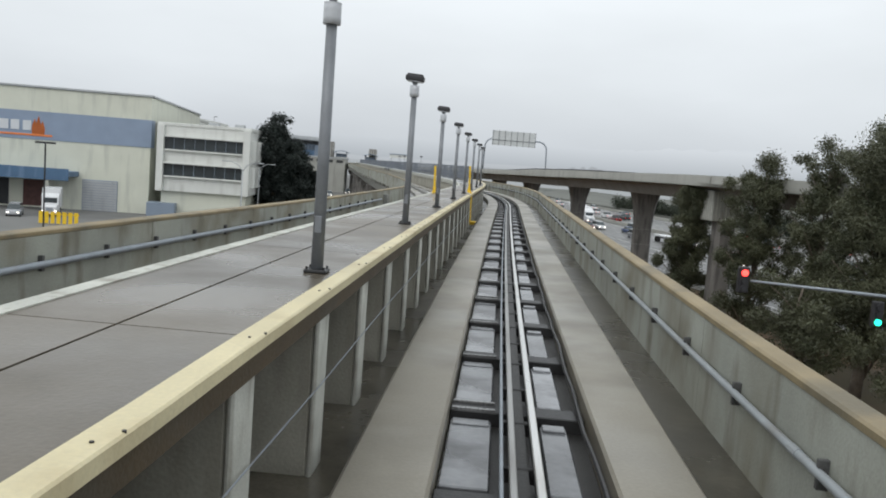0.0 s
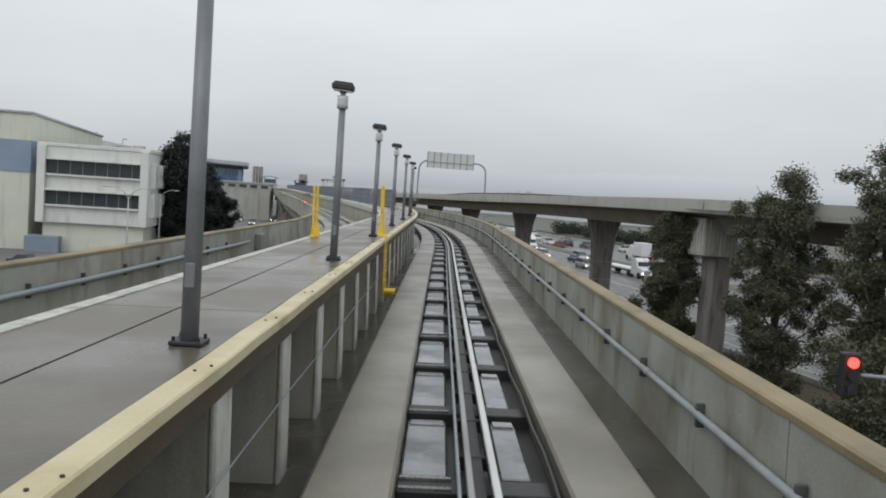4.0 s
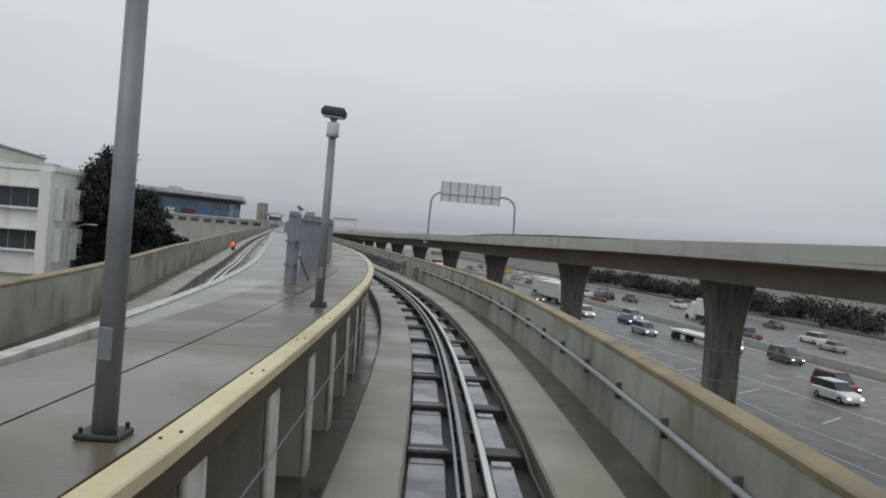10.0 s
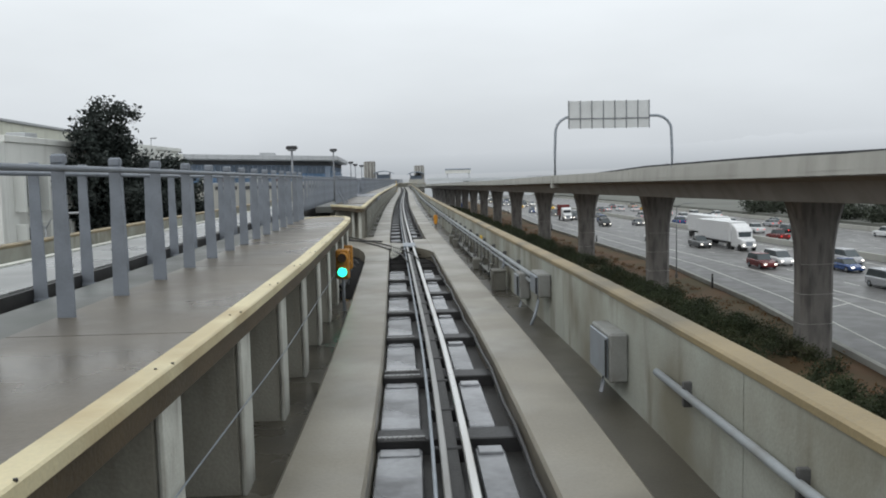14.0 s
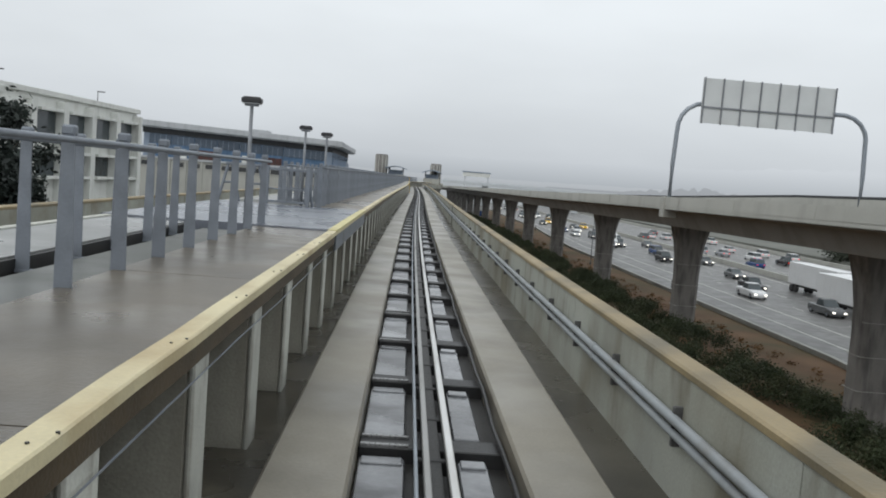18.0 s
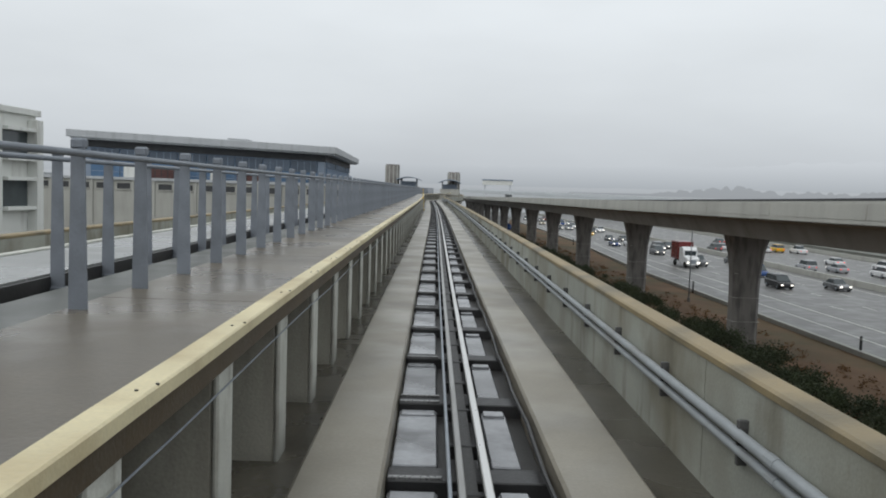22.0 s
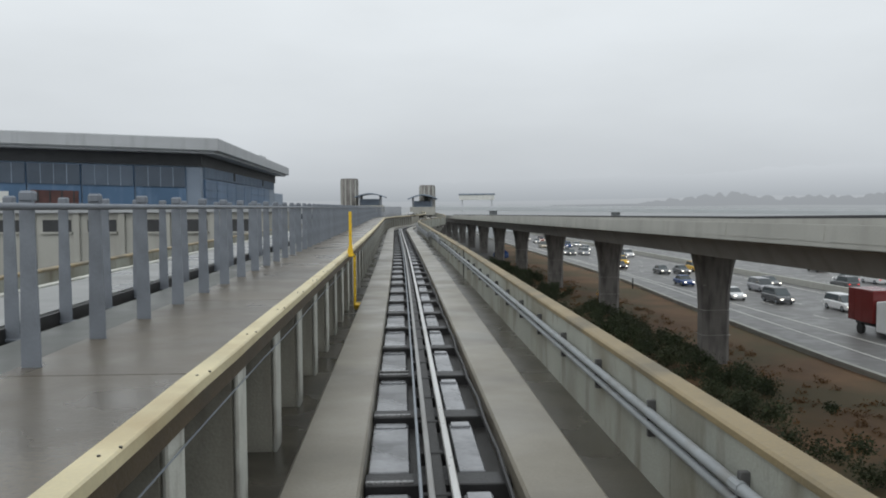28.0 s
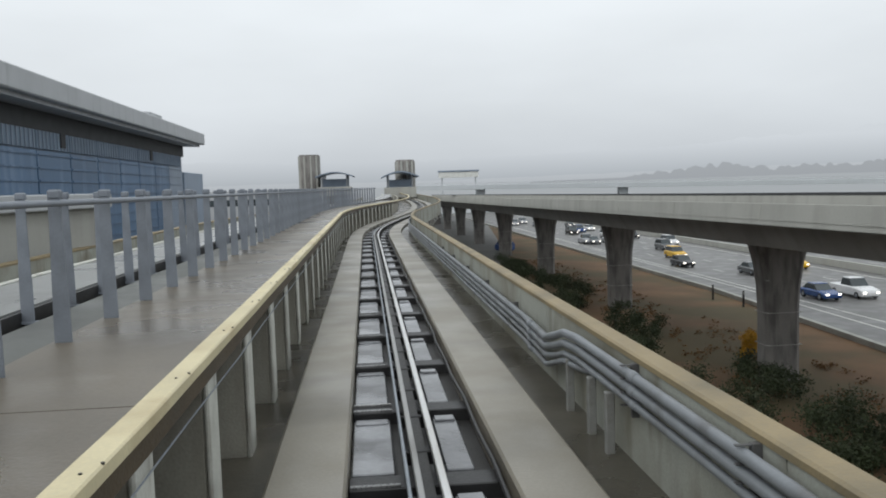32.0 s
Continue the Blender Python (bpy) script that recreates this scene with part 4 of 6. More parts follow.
part("side_arm", tube([(1.9, 0.02, 0.34), (2.06, 0.02, 0.35), (2.12, 0.02, 0.42)], 0.03, 8), GALV, t, smooth=True)
part("cap_bolt", tube([(2.0, 0.0, 0.3), (2.06, 0.0, 0.3)], 0.035, 8), BRACKET, t)
part("stem", tube([(1.86, 0, -0.34), (1.86, 0, 0.08)], 0.035, 8), BRACKET, t)
t = thing("yellow_plate", along(114.6), "small yellow warning plate fixed to the parapet", "sign")
part("plate", box(2.208, 2.221, -0.27, 0.27, 0.525, 0.61, 0.003), YELLOW, t)
for y in (-0.23, 0.23):
    part("screw", tube([(2.204, y, 0.567), (2.209, y, 0.567)], 0.012, 6), TIE, t)

# ---- lamps on the walkway ----
def walkway_lamp(m, label, h=2.44):
    t = thing("walkway_lamp", m, label, "lamp post", "walkway lamps")
    part("base_plate", box(-0.1, 0.1, -0.1, 0.1, 0, 0.03, 0.008), TIE, t)
    part("pole", tube([(0, 0, 0.02), (0, 0, h - 0.28)], 0.056, 12, taper=0.85), POLE, t, smooth=True)
    part("collar", tube([(0, 0, h - 0.3), (0, 0, h - 0.24), (0, 0, h - 0.18), (0, 0, h - 0.12)], 0.078, 12), LAMPGLASS, t, "pale round collar", smooth=True)
    part("neck", tube([(0, 0, h - 0.14), (0, 0, h - 0.03)], 0.035, 8), POLE, t)
    nod = pose(0, 0, h, 0, 4, 0)
    head = part("lamp_head", merge(box(-0.155, 0.155, -0.11, 0.09, -0.045, 0.05, 0.02, m=nod), box(-0.13, 0.13, -0.07, 0.06, 0.045, 0.075, 0.01, m=nod)), BLACK, t, "dark floodlight head")
    part("lens", box(-0.13, 0.13, -0.1, 0.08, -0.058, -0.046, 0.004, m=nod), LAMPGLASS, head)
    part("yoke", box(-0.05, 0.05, -0.03, 0.03, h - 0.085, h - 0.05, 0.006), POLE, head)
    for x, y in ((-0.075, -0.075), (0.075, -0.075), (-0.075, 0.075), (0.075, 0.075)):
        part("anchor_bolt", tube([(x, y, 0.02), (x, y, 0.055)], 0.011, 6), TIE, t)
    part("hand_hole_cover", box(-0.03, 0.03, -0.062, -0.052, 0.35, 0.5, 0.004), POLE, t)
    return t


lamp0 = walkway_lamp(upright(17.1, -1.53, 1.19), "slim grey walkway lamp post with a dark floodlight head")
for k in range(1, 9):
    copy_thing(lamp0, upright(17.1 + 6.73 * k, -1.53, 1.19))
def fence_lamp(m, h):
    t = thing("fence_lamp", m, "slim grey post with a wide dark floodlight head", "lamp post", "fence lamps")
    part("base_plate", box(-0.09, 0.09, -0.09, 0.09, 0, 0.025, 0.006), TIE, t)
    part("pole", tube([(0, 0, 0.02), (0, 0, h - 0.06)], 0.038, 10, taper=0.8), POLE, t, smooth=True)
    part("bracket", box(-0.12, 0.12, -0.03, 0.03, h - 0.09, h - 0.05, 0.006), POLE, t)
    head = part("lamp_head", merge(box(-0.17, 0.17, -0.09, 0.09, h - 0.04, h + 0.05, 0.015), box(-0.14, 0.14, -0.05, 0.05, h + 0.045, h + 0.07, 0.008)), BLACK, t, "wide dark floodlight head")
    part("lens", box(-0.15, 0.15, -0.08, 0.08, h - 0.052, h - 0.041, 0.003), LAMPGLASS, head)


for s, u, h in ((118.2, -3.2, 2.05), (132.6, -2.97, 2.5), (144.5, -2.81, 2.15), (152.9, -2.97, 2.17), (154.9, -2.6, 2.12)):
    fence_lamp(upright(s, u, 1.16), h)

# ---- yellow ladders at the walkway edge ----
def ladder(m, flip=1):
    t = thing("access_ladder", m, "yellow steel access ladder with handrails and a step", "ladder", "access ladders")
    for y in (-0.24, 0.24):
        part("handrail", box(-0.1, -0.055, y - 0.02, y + 0.02, 1.2, 2.27, 0.006), YELLOW, t)
        part("foot", box(-0.115, 0.0, y - 0.05, y + 0.05, 1.2, 1.24, 0.006), YELLOW, t)
        part("gusset", loft([[(-0.15, y - 0.018, 1.23), (-0.02, y - 0.018, 1.23), (-0.055, y - 0.018, 1.48), (-0.1, y - 0.018, 1.48)], [(-0.15, y + 0.018, 1.23), (-0.02, y + 0.018, 1.23), (-0.055, y + 0.018, 1.48), (-0.1, y + 0.018, 1.48)]]), YELLOW, t)
        part("stile", box(0.0, 0.035, y - 0.016, y + 0.016, -0.02, 1.2, 0.005), YELLOW, t)
    for k in range(5):
        part("rung", tube([(0.018, -0.24, 0.24 + 0.21 * k), (0.018, 0.24, 0.24 + 0.21 * k)], 0.013, 8), YELLOW, t)
    part("step", box(0.0, 0.25 * flip, -0.24, 0.24, 0.0, 0.05, 0.006), YELLOW, t)
    part("step_bracket", box(0.0, 0.2 * flip, -0.02, 0.02, -0.1, 0.0, 0.004), YELLOW, t)


ladder(along(43.2, -1.2, 0.06))
ladder(along(257.55, -1.09, -0.08))
m = along(42.9, -2.74, 0.0)
ladder(m @ pose(0, 0, 0, 0, 0, 180))

# ---- signals at the crossover ----
DARKLENS = material("dark_lens", (0.05, 0.03, 0.02), 0.2, var=0.1, bump=0)


def track_signal(m, lamp, lower, label):
    t = thing("track_signal", m, label, "signal", "track signals")
    part("post", tube([(0, 0.1, -0.6), (0, 0.1, 0.1)], 0.03, 8), GALV, t)
    h = part("housing", box(-0.13, 0.13, -0.02, 0.2, 0.05, 0.62, 0.03), ORANGE, t)
    for z, mt in ((0.47, lamp), (0.2, lower)):
        part("hood", tube([(0, -0.14, z), (0, -0.01, z)], 0.105, 14), ORANGE, t, smooth=True)
        if mt is AMBER:
            part("lens", tube([(0, -0.15, z), (0, -0.142, z)], 0.085, 16), DARKLENS, t)
            arrow = loft([[(x, y, z + h) for x, h in ((-0.02, -0.065), (0.02, -0.065), (0.02, 0.005), (0.062, 0.005), (0.0, 0.07), (-0.062, 0.005), (-0.02, 0.005))] for y in (-0.153, -0.16)])
            part("arrow", arrow, mt, t, "lit amber arrow pointing up")
        else:
            part("lens", tube([(0, -0.15, z), (0, -0.142, z)], 0.085, 16), mt, t)


track_signal(along(108.3, -1.13, 0.24), DARKLENS, GREEN, "yellow track signal with a lit green lamp")
track_signal(along(112.3, -1.27, 0.0), AMBER, DARKLENS, "yellow track signal with a lit amber lamp")

track_signal(pose(-3.3, 114.5, 0.05, 0, 0, 0), RED, DARKLENS, "track signal with a lit red lamp by the second track")

# ---- the crossover ----
bm = bmesh.new()
plate = [(-0.945, 114.6), (-0.295, 114.6), (-0.295, 118.6), (0.16, 119.3), (0.16, 120.6), (-0.29, 121.0), (-0.295, 124.0), (-0.945, 124.0), (-1.5, 123.3), (-3.0, 123.9), (-3.0, 122.0), (-2.3, 121.3), (-1.61, 119.9), (-1.25, 118.7), (-1.05, 117.3), (-0.96, 115.8)]
lo, hi = [bm.verts.new(at(b, a, -0.3)) for a, b in plate], [bm.verts.new(at(b, a, 0.004)) for a, b in plate]
bm.faces.new(hi)
bm.faces.new(lo[::-1])
for j in range(len(plate)):
    bm.faces.new((lo[j], lo[j - 1], hi[j - 1], hi[j]))
bmesh.ops.recalc_face_normals(bm, faces=bm.faces[:])
structure("crossover_slab", bm, STRIP, "concrete running surface branching at the crossover", "running surface")
bm = bmesh.new()
plate = [(1.04, 116.6), (1.04, 122.4), (0.56, 122.4), (0.56, 119.0), (0.61, 118.6), (0.8, 118.0), (0.96, 117.3)]
lo, hi = [bm.verts.new(at(b, a, -0.3)) for a, b in plate], [bm.verts.new(at(b, a, 0.003)) for a, b in plate]
bm.faces.new(hi)
bm.faces.new(lo[::-1])
for j in range(len(plate)):
    bm.faces.new((lo[j], lo[j - 1], hi[j - 1], hi[j]))
bmesh.ops.recalc_face_normals(bm, faces=bm.faces[:])
structure("crossover_slab_right", bm, STRIP, "concrete running surface at the crossover", "running surface")
# thin near-black sheets on the floor stand in for deep pits
structure("switch_pit", sweep(rect(-0.285, 1.02, -0.34, -0.29), 113.6, 119.2, 1), PIT, "near-black pit under the switch", "pit")
structure("side_pit", sweep(rect(-3.0, -0.95, -0.36, -0.325), 110.0, 122.3, 1), PIT, "dark pit beside the crossover", "pit")
rk = random.Random(14)
t = thing("switch_linkage", Matrix.Identity(4), "dark steel rods and cables in the switch pit", "linkage")
for i in range(4):
    s = 114.4 + 1.3 * i
    part("rod", tube([at(s, -0.26, -0.2), at(s + rk.uniform(-0.2, 0.2), 0.98, -0.2 + rk.uniform(-0.04, 0.04))], rk.uniform(0.012, 0.02), 6), PIT, t)
for i in range(10):
    s, u = 110.5 + 0.9 * i, -1.1 - 1.2 * rk.random()
    part("conduit", tube([at(s, u, -0.3), at(s + 0.5, u - 0.1, -0.22), at(s + 1.3, u + rk.uniform(-0.4, 0.2), -0.28)], 0.018, 6), BRACKET if i % 3 == 0 else TIE, t)
for i in range(6):
    part("grating_bar", box(-1.75 + 0.09 * i, -1.70 + 0.09 * i, -0.7, 0.7, -0.2, -0.15, 0.0, m=along(111.6)), BRACKET, t)
bm = None
for dx in (-0.16, 0.16):
    pts = []
    for i in range(14):
        k = i / 13
        e = k * k * (3 - 2 * k)
        pts.append(at(114 + 24 * k, 0.36 + dx - 6.4 * e, 0.03))
    bm = tube(pts, 0.022, 6, bm)
structure("crossover_rails", bm, BEAM, "dark curved guide rails branching to the second track", "rail")
structure("crossover_plate", sweep(rect(0.16, 0.56, -0.02, 0.035), 119.0, 120.4, 1), GALV, "steel switch plate between the rails", "switch")
for k in range(5):
    pts = [at(115.8 + 0.12 * k + 4.2 * i / 9, -0.22 - 0.01 * k + (0.30 - 0.055 * k) * math.sin(math.pi * i / 9) ** 0.6, -0.05 + 0.015 * k + 0.07 * math.sin(math.pi * (i / 9))) for i in range(10)]
    tagged(link("loop_cable", tube(pts, 0.014, 8), FIN, smooth=True), "pale jumper cable looped beside the switch", "cable", "jumper cables")
MACHINE = material("rusty_machine_paint", (0.075, 0.045, 0.035), 0.7, var=0.35, scale=6, bump=0.2)
t = thing("switch_machine", along(121.6, -1.95, 0.0), "rusty switch machine on the crossover slab", "switch machine")
part("body", box(-0.15, 0.15, -0.26, 0.26, 0.0, 0.13, 0.03), MACHINE, t)
part("rod", tube([(0.1, 0, 0.08), (1.4, -0.6, 0.05)], 0.03, 8), TIE, t)

# ---- fence along the walkway ----
def fence(s0, s1, u, off, label, spacing=1.175):
    t = thing("fence", Matrix.Identity(4), label, "fence", "walkway fences")
    n = int((s1 - s0) / spacing)
    o = off or (lambda q: 0.0)
    plate = [[(-w, d, z), (w, d, z), (w, d + 0.022, z), (-w, d + 0.022, z)] for w, d, z in ((0.068, -0.03, 1.04), (0.064, -0.03, 1.4), (0.05, -0.03, 2.1), (0.048, -0.03, 2.36))]
    bm = merge(loft(plate), box(-0.014, 0.014, -0.012, 0.06, 1.04, 2.3, 0.0))
    merge(bm, box(-0.052, 0.052, -0.04, 0.04, 2.33, 2.41, 0.016))
    merge(bm, box(-0.085, 0.085, -0.05, 0.07, 1.03, 1.06, 0.004))
    p0 = link("post", bm, FENCE, t)
    for i in range(n + 1):
        s = s0 + i * spacing
        p = p0 if i == 0 else piece(p0, Matrix(), t)
        p.matrix_basis = upright(s, u + o(s))
    m = max(2, n)
    part("rail", tube([at(s0 + (s1 - s0) * i / m, u + o(s0 + (s1 - s0) * i / m) + 0.05, 2.3) for i in range(m + 1)], 0.025, 8), FENCE, t, smooth=True)


fence(75.3, 114.2, -2.52, None, "blue-grey steel fence with close flat posts")
fence(128.2, 145.0, -2.56, None, "blue-grey steel fence with close flat posts")
fence(153.0, 352.0, -2.5, None, "blue-grey steel fence with close flat posts", 1.24)
fence(86.0, 144.0, 3.45, other, "blue-grey steel fence of the second walkway", 1.24)
fence(153.9, 352.0, 3.45, other, "blue-grey steel fence of the second walkway", 1.24)
t = thing("fence_end_frame", upright(74.6, -2.52), "blue-grey braced end frame of the walkway fence", "frame")
part("end_post", merge(box(-0.065, 0.065, -0.03, 0.03, 1.16, 2.36, 0.006), box(-0.06, 0.06, -0.05, 0.05, 2.33, 2.43, 0.016)), FENCE, t)
for z in (1.5, 1.9):
    part("tie_plate", box(-0.09, 0.03, -0.06, 0.74, z, z + 0.035, 0.004), FENCE, t)
part("brace", tube([(-0.05, 0.1, 1.88), (-0.05, 0.62, 1.2)], 0.022, 6), FENCE, t)
part("brace", tube([(0.06, 0.75, 1.65), (0.22, 1.1, 1.19)], 0.024, 6), FENCE, t)
for s0, s1 in ((88.0, 118.0), (127.6, 144.1), (155.3, 352.0)):
    structure("fence_plinth", sweep(rect(-3.42, -2.66, 0.85, 1.1), s0, s1, 2), PLINTH, "greenish grey concrete slab between the two walkway fences", "slab")
# added, no known part: closes the gap so that no light enters from below
structure("median_floor", sweep(rect(-5.0, -2.86, -0.7, -0.4), 80, 440, 3), TROUGH, "added slab that closes the gap between the guideways and keeps it dark", "slab")
structure("cross_platform", sweep([(-5.2, 0.95), (-1.36, 0.95), (-1.36, 1.215), (-5.2, 1.215)], 144.3, 152.7, 2), PLATFORM, "wet blue-grey steel platform between the tracks", "platform")
structure("platform_fascia", sweep(rect(-1.232, -1.202, 0.86, 1.12), 144.3, 152.7, 2), FASCIASTEEL, "dull grey steel fascia along the platform edge", "fascia")
EDGEYELLOW = material("platform_edge_paint", (0.56, 0.5, 0.25), 0.55, var=0.15, scale=1.2, bump=0.15, stain=(0.3, 0.25, 0.12), stain_scale=1.3)
structure("platform_edge", sweep(rect(-1.357, -1.198, 1.18, 1.221, 0.006), 144.3, 152.7, 2), EDGEYELLOW, "dull yellow painted edge of the steel platform", "walkway edge")
for s in (147.1, 149.9):
    structure("platform_seam", sweep(rect(-5.19, -1.37, 1.21, 1.218), s, s + 0.02, 1), BEAM, "dark seam between the platform plates", "joint")


def barrier(m, u0, u1, brace):
    t = thing("steel_barrier", m, "grey braced steel barrier frame at the end of the platform", "barrier", "barrier frames")
    for u in (u0, u1):
        part("post", box(u - 0.05, u + 0.05, -0.05, 0.05, 1.2, 2.25, 0.008), FENCE, t)
        part("foot_plate", box(u - 0.09, u + 0.09, -0.09, 0.09, 1.19, 1.215, 0.004), FENCE, t)
    part("mid_post", box((u0 + u1) / 2 - 0.02, (u0 + u1) / 2 + 0.02, -0.03, 0.03, 1.3, 2.16, 0.004), FENCE, t)
    for z, h in ((1.27, 0.06), (1.62, 0.04), (2.13, 0.07)):
        part("rail", box(u0 + 0.05, u1 - 0.05, -0.03, 0.03, z, z + h, 0.006), FENCE, t)
    part("brace", tube([(u1 - 0.05, 0.02, 2.15), (u1 + brace, 0.25, 1.22)], 0.04, 8), FENCE, t)


def trestle(m):
    t = thing("raking_trestle", m, "grey steel trestle of two raking legs on the platform", "trestle", "raking trestles")
    for a in (-1, 1):
        part("leg", tube([(0.05 * a, 0, 2.22), (0.25 * a, 0.15 * a, 1.2)], 0.042, 8), FENCE, t)
        part("foot_plate", box(0.25 * a - 0.08, 0.25 * a + 0.08, 0.15 * a - 0.08, 0.15 * a + 0.08, 1.19, 1.215, 0.004), FENCE, t)
    part("tie_bar", tube([(-0.15, -0.07, 1.72), (0.15, 0.07, 1.72)], 0.028, 8), FENCE, t)
    part("head", box(-0.11, 0.11, -0.05, 0.05, 2.19, 2.26, 0.01), FENCE, t)


barrier(along(152.4), -3.85, -2.75, 0.12)
barrier(along(154.6), -3.85, -2.75, 0.12)
trestle(along(152.4, -4.85))
trestle(along(152.5, -4.15))
structure("platform_apron", sweep(rect(-5.2, -2.67, 0.95, 1.19), 152.75, 155.2, 1), PLINTH, "grey concrete slab behind the steel platform", "slab")


for s in (128.2, 130.4):  # raking struts at the start of the fence
    t = thing("fence_strut", along(s, -2.62), "blue-grey raking strut bracing the fence", "strut", "fence struts")
    part("strut", tube([(0, 0, 2.0), (0.38, 0.1, 1.2)], 0.035, 8), FENCE, t)
    part("foot", box(0.3, 0.46, 0.02, 0.18, 1.19, 1.22, 0.005), FENCE, t)
# ---- plants ----
def blob_leaves(centres, count, size, seed, flat=0.7):
    """Many small leaf blades scattered through lumps of (centre, radius)."""
    r = random.Random(seed)
    verts, faces = [], []
    tot = sum(q * q for _, q in centres)
    for c, q in centres:
        for _ in range(int(count * q * q / tot)):
            d = Vector((r.gauss(0, 1), r.gauss(0, 1), r.gauss(0, 1))).normalized() * q * (r.random() ** 0.5) * r.uniform(0.65, 1.35)
            d.z *= flat
            p = Vector(c) + d
            a = Vector((r.gauss(0, 1), r.gauss(0, 1), r.gauss(0, 0.7))).normalized()
            b = a.orthogonal().normalized()
            b.rotate(Matrix.Rotation(r.random() * 6.28, 3, a))
            s = size * r.uniform(0.6, 1.4)
            k = len(verts)
            verts += [p - a * s, p + b * s * 0.45, p + a * s, p - b * s * 0.45]
            faces.append((k, k + 1, k + 2, k + 3))
    me = bpy.data.meshes.new("leaves")
    me.from_pydata([tuple(v) for v in verts], [], faces)
    return me


def tree(x, y, h, spread, seed, leaf, label, lumps=70, count=16000, size=0.13, bare=0.2, cone=False):
    """A trunk with forking limbs; small overlapping tufts of leaves stand on the twigs of each limb."""
    r = random.Random(seed)
    t = thing("tree", pose(x, y, GZ), label, "tree", "trees")
    trunk = [(0.3 * math.sin(0.9 * i + seed), 0.25 * math.cos(0.7 * i + seed), h * 0.88 * i / 7) for i in range(8)]
    part("trunk", tube(trunk, 0.14 + 0.014 * h, 9, taper=0.2), BARK, t, smooth=True)
    cs = []
    limbs = lumps // 6
    for i in range(limbs):
        k = bare + (0.97 - bare) * (i + r.random() * 0.8) / limbs
        q = (k - bare) / (1 - bare)
        wide = spread * ((1.0 - 0.55 * q) if cone else (0.55 + 0.45 * math.sin(math.pi * min(1.0, q * 0.8 + 0.15)))) * r.uniform(0.7, 1.1)
        a = i * 2.4 + r.uniform(-0.5, 0.5)
        b = Vector((0.2 * math.sin(i), 0, max(0.08, k - 0.16) * h))
        tip = Vector((math.cos(a) * wide, math.sin(a) * wide, h * min(k + 0.02, 0.97)))
        part("limb", tube([b, b.lerp(tip, 0.5) + Vector((0, 0, 0.15)), tip], 0.045 + 0.05 * (1 - q), 6, taper=0.25), BARK, t, smooth=True)
        for j in range(6):
            f = r.uniform(0.25, 1.05)
            c = b.lerp(tip, f) + Vector((r.gauss(0, 0.16), r.gauss(0, 0.16), r.gauss(0.05, 0.14))) * spread
            c.z = min(c.z, h * 1.0)
            cs.append((c, spread * (r.uniform(0.2, 0.4) if cone else r.uniform(0.17, 0.3))))
    for i in range(limbs // (2 if cone else 3)):
        z = bare + (1 - bare) * r.random()
        cs.append((Vector((r.gauss(0, 0.2) * spread, r.gauss(0, 0.2) * spread, h * z)), spread * r.uniform(0.28, 0.42)))
    me = blob_leaves(cs, count, size, seed, 0.9)
    me.materials.append(leaf)
    crown = new("crown", me)
    crown.parent = t
    return t


EUC = "tall grey-green eucalyptus with a ragged open crown"
tree(24.4, 80.5, 12.2, 2.2, 3, LEAF, EUC, 160, 110000, 0.08, 0.06)
tree(24.5, 66.5, 14.0, 2.3, 4, LEAF, EUC, 190, 100000, 0.07, 0.22)
tree(27.0, 55.6, 16.3, 2.9, 5, LEAF, EUC, 210, 120000, 0.07, 0.24)
tree(26.0, 60.0, 15.2, 2.2, 6, LEAF, EUC, 150, 75000, 0.07, 0.26)
tree(31.9, 51.5, 16.0, 2.8, 9, LEAF, EUC, 140, 75000, 0.08, 0.2)
tree(21.6, 53.0, 7.8, 2.6, 7, LEAF, EUC, 84, 50000, 0.075, 0.04)
tree(26.2, 47.0, 8.8, 2.7, 8, LEAF, EUC, 84, 50000, 0.075, 0.04)
CON = "dark dense conifer beside the white office"
tree(-26.0, 160.0, 18.2, 4.0, 11, PINE, CON, 150, 46000, 0.2, 0.08, True)
tree(-22.9, 163.0, 14.6, 3.6, 12, PINE, CON, 130, 34000, 0.2, 0.08, True)
tree(-20.4, 168.0, 10.4, 2.8, 13, PINE, CON, 100, 22000, 0.2, 0.08, True)
tree(-24.2, 170.0, 13.6, 3.4, 14, PINE, CON, 110, 24000, 0.2, 0.08, True)


HEDGE = material("dark_hedge_leaves", (0.030, 0.038, 0.024), 0.8, var=0.35, scale=0.3, fine=3, bump=0.0)


def bushes(name, spots, count, size, seed, label, mat=None):
    me = blob_leaves(spots, count, size, seed, 0.75)
    me.materials.append(mat or BUSH)
    return tagged(new(name, me), label, "shrubs", "", "stuff")


r = random.Random(21)
spots = []
for i in range(1100):  # a broken row of shrubs along the foot of the viaduct
    y = 112 + 290 * i / 1100 + r.uniform(-1, 1)
    w = r.uniform(-5.4, 0.2)
    p = via(y, w, GZ + 0.2)
    if r.random() < 0.9 and noise.noise((y * 0.11, w * 0.25, 2)) > -0.22 + 0.22 * min(1.0, max(0.0, (y - 230) / 70)):
        spots.append(((p.x, p.y, p.z + r.uniform(0.1, 1.4 - 0.18 * abs(w + 3))), r.uniform(0.4, 1.15)))
bushes("verge_shrubs", spots, 330000, 0.085, 31, "low green and brown shrubs along the verge")
spots = []
for i in range(150):
    p = road(120 + 190 * i / 150, 62 + r.uniform(-3, 8), GZ + 2)
    spots.append(((p.x, p.y, p.z + r.uniform(0, 2.2)), r.uniform(1.6, 3.2)))
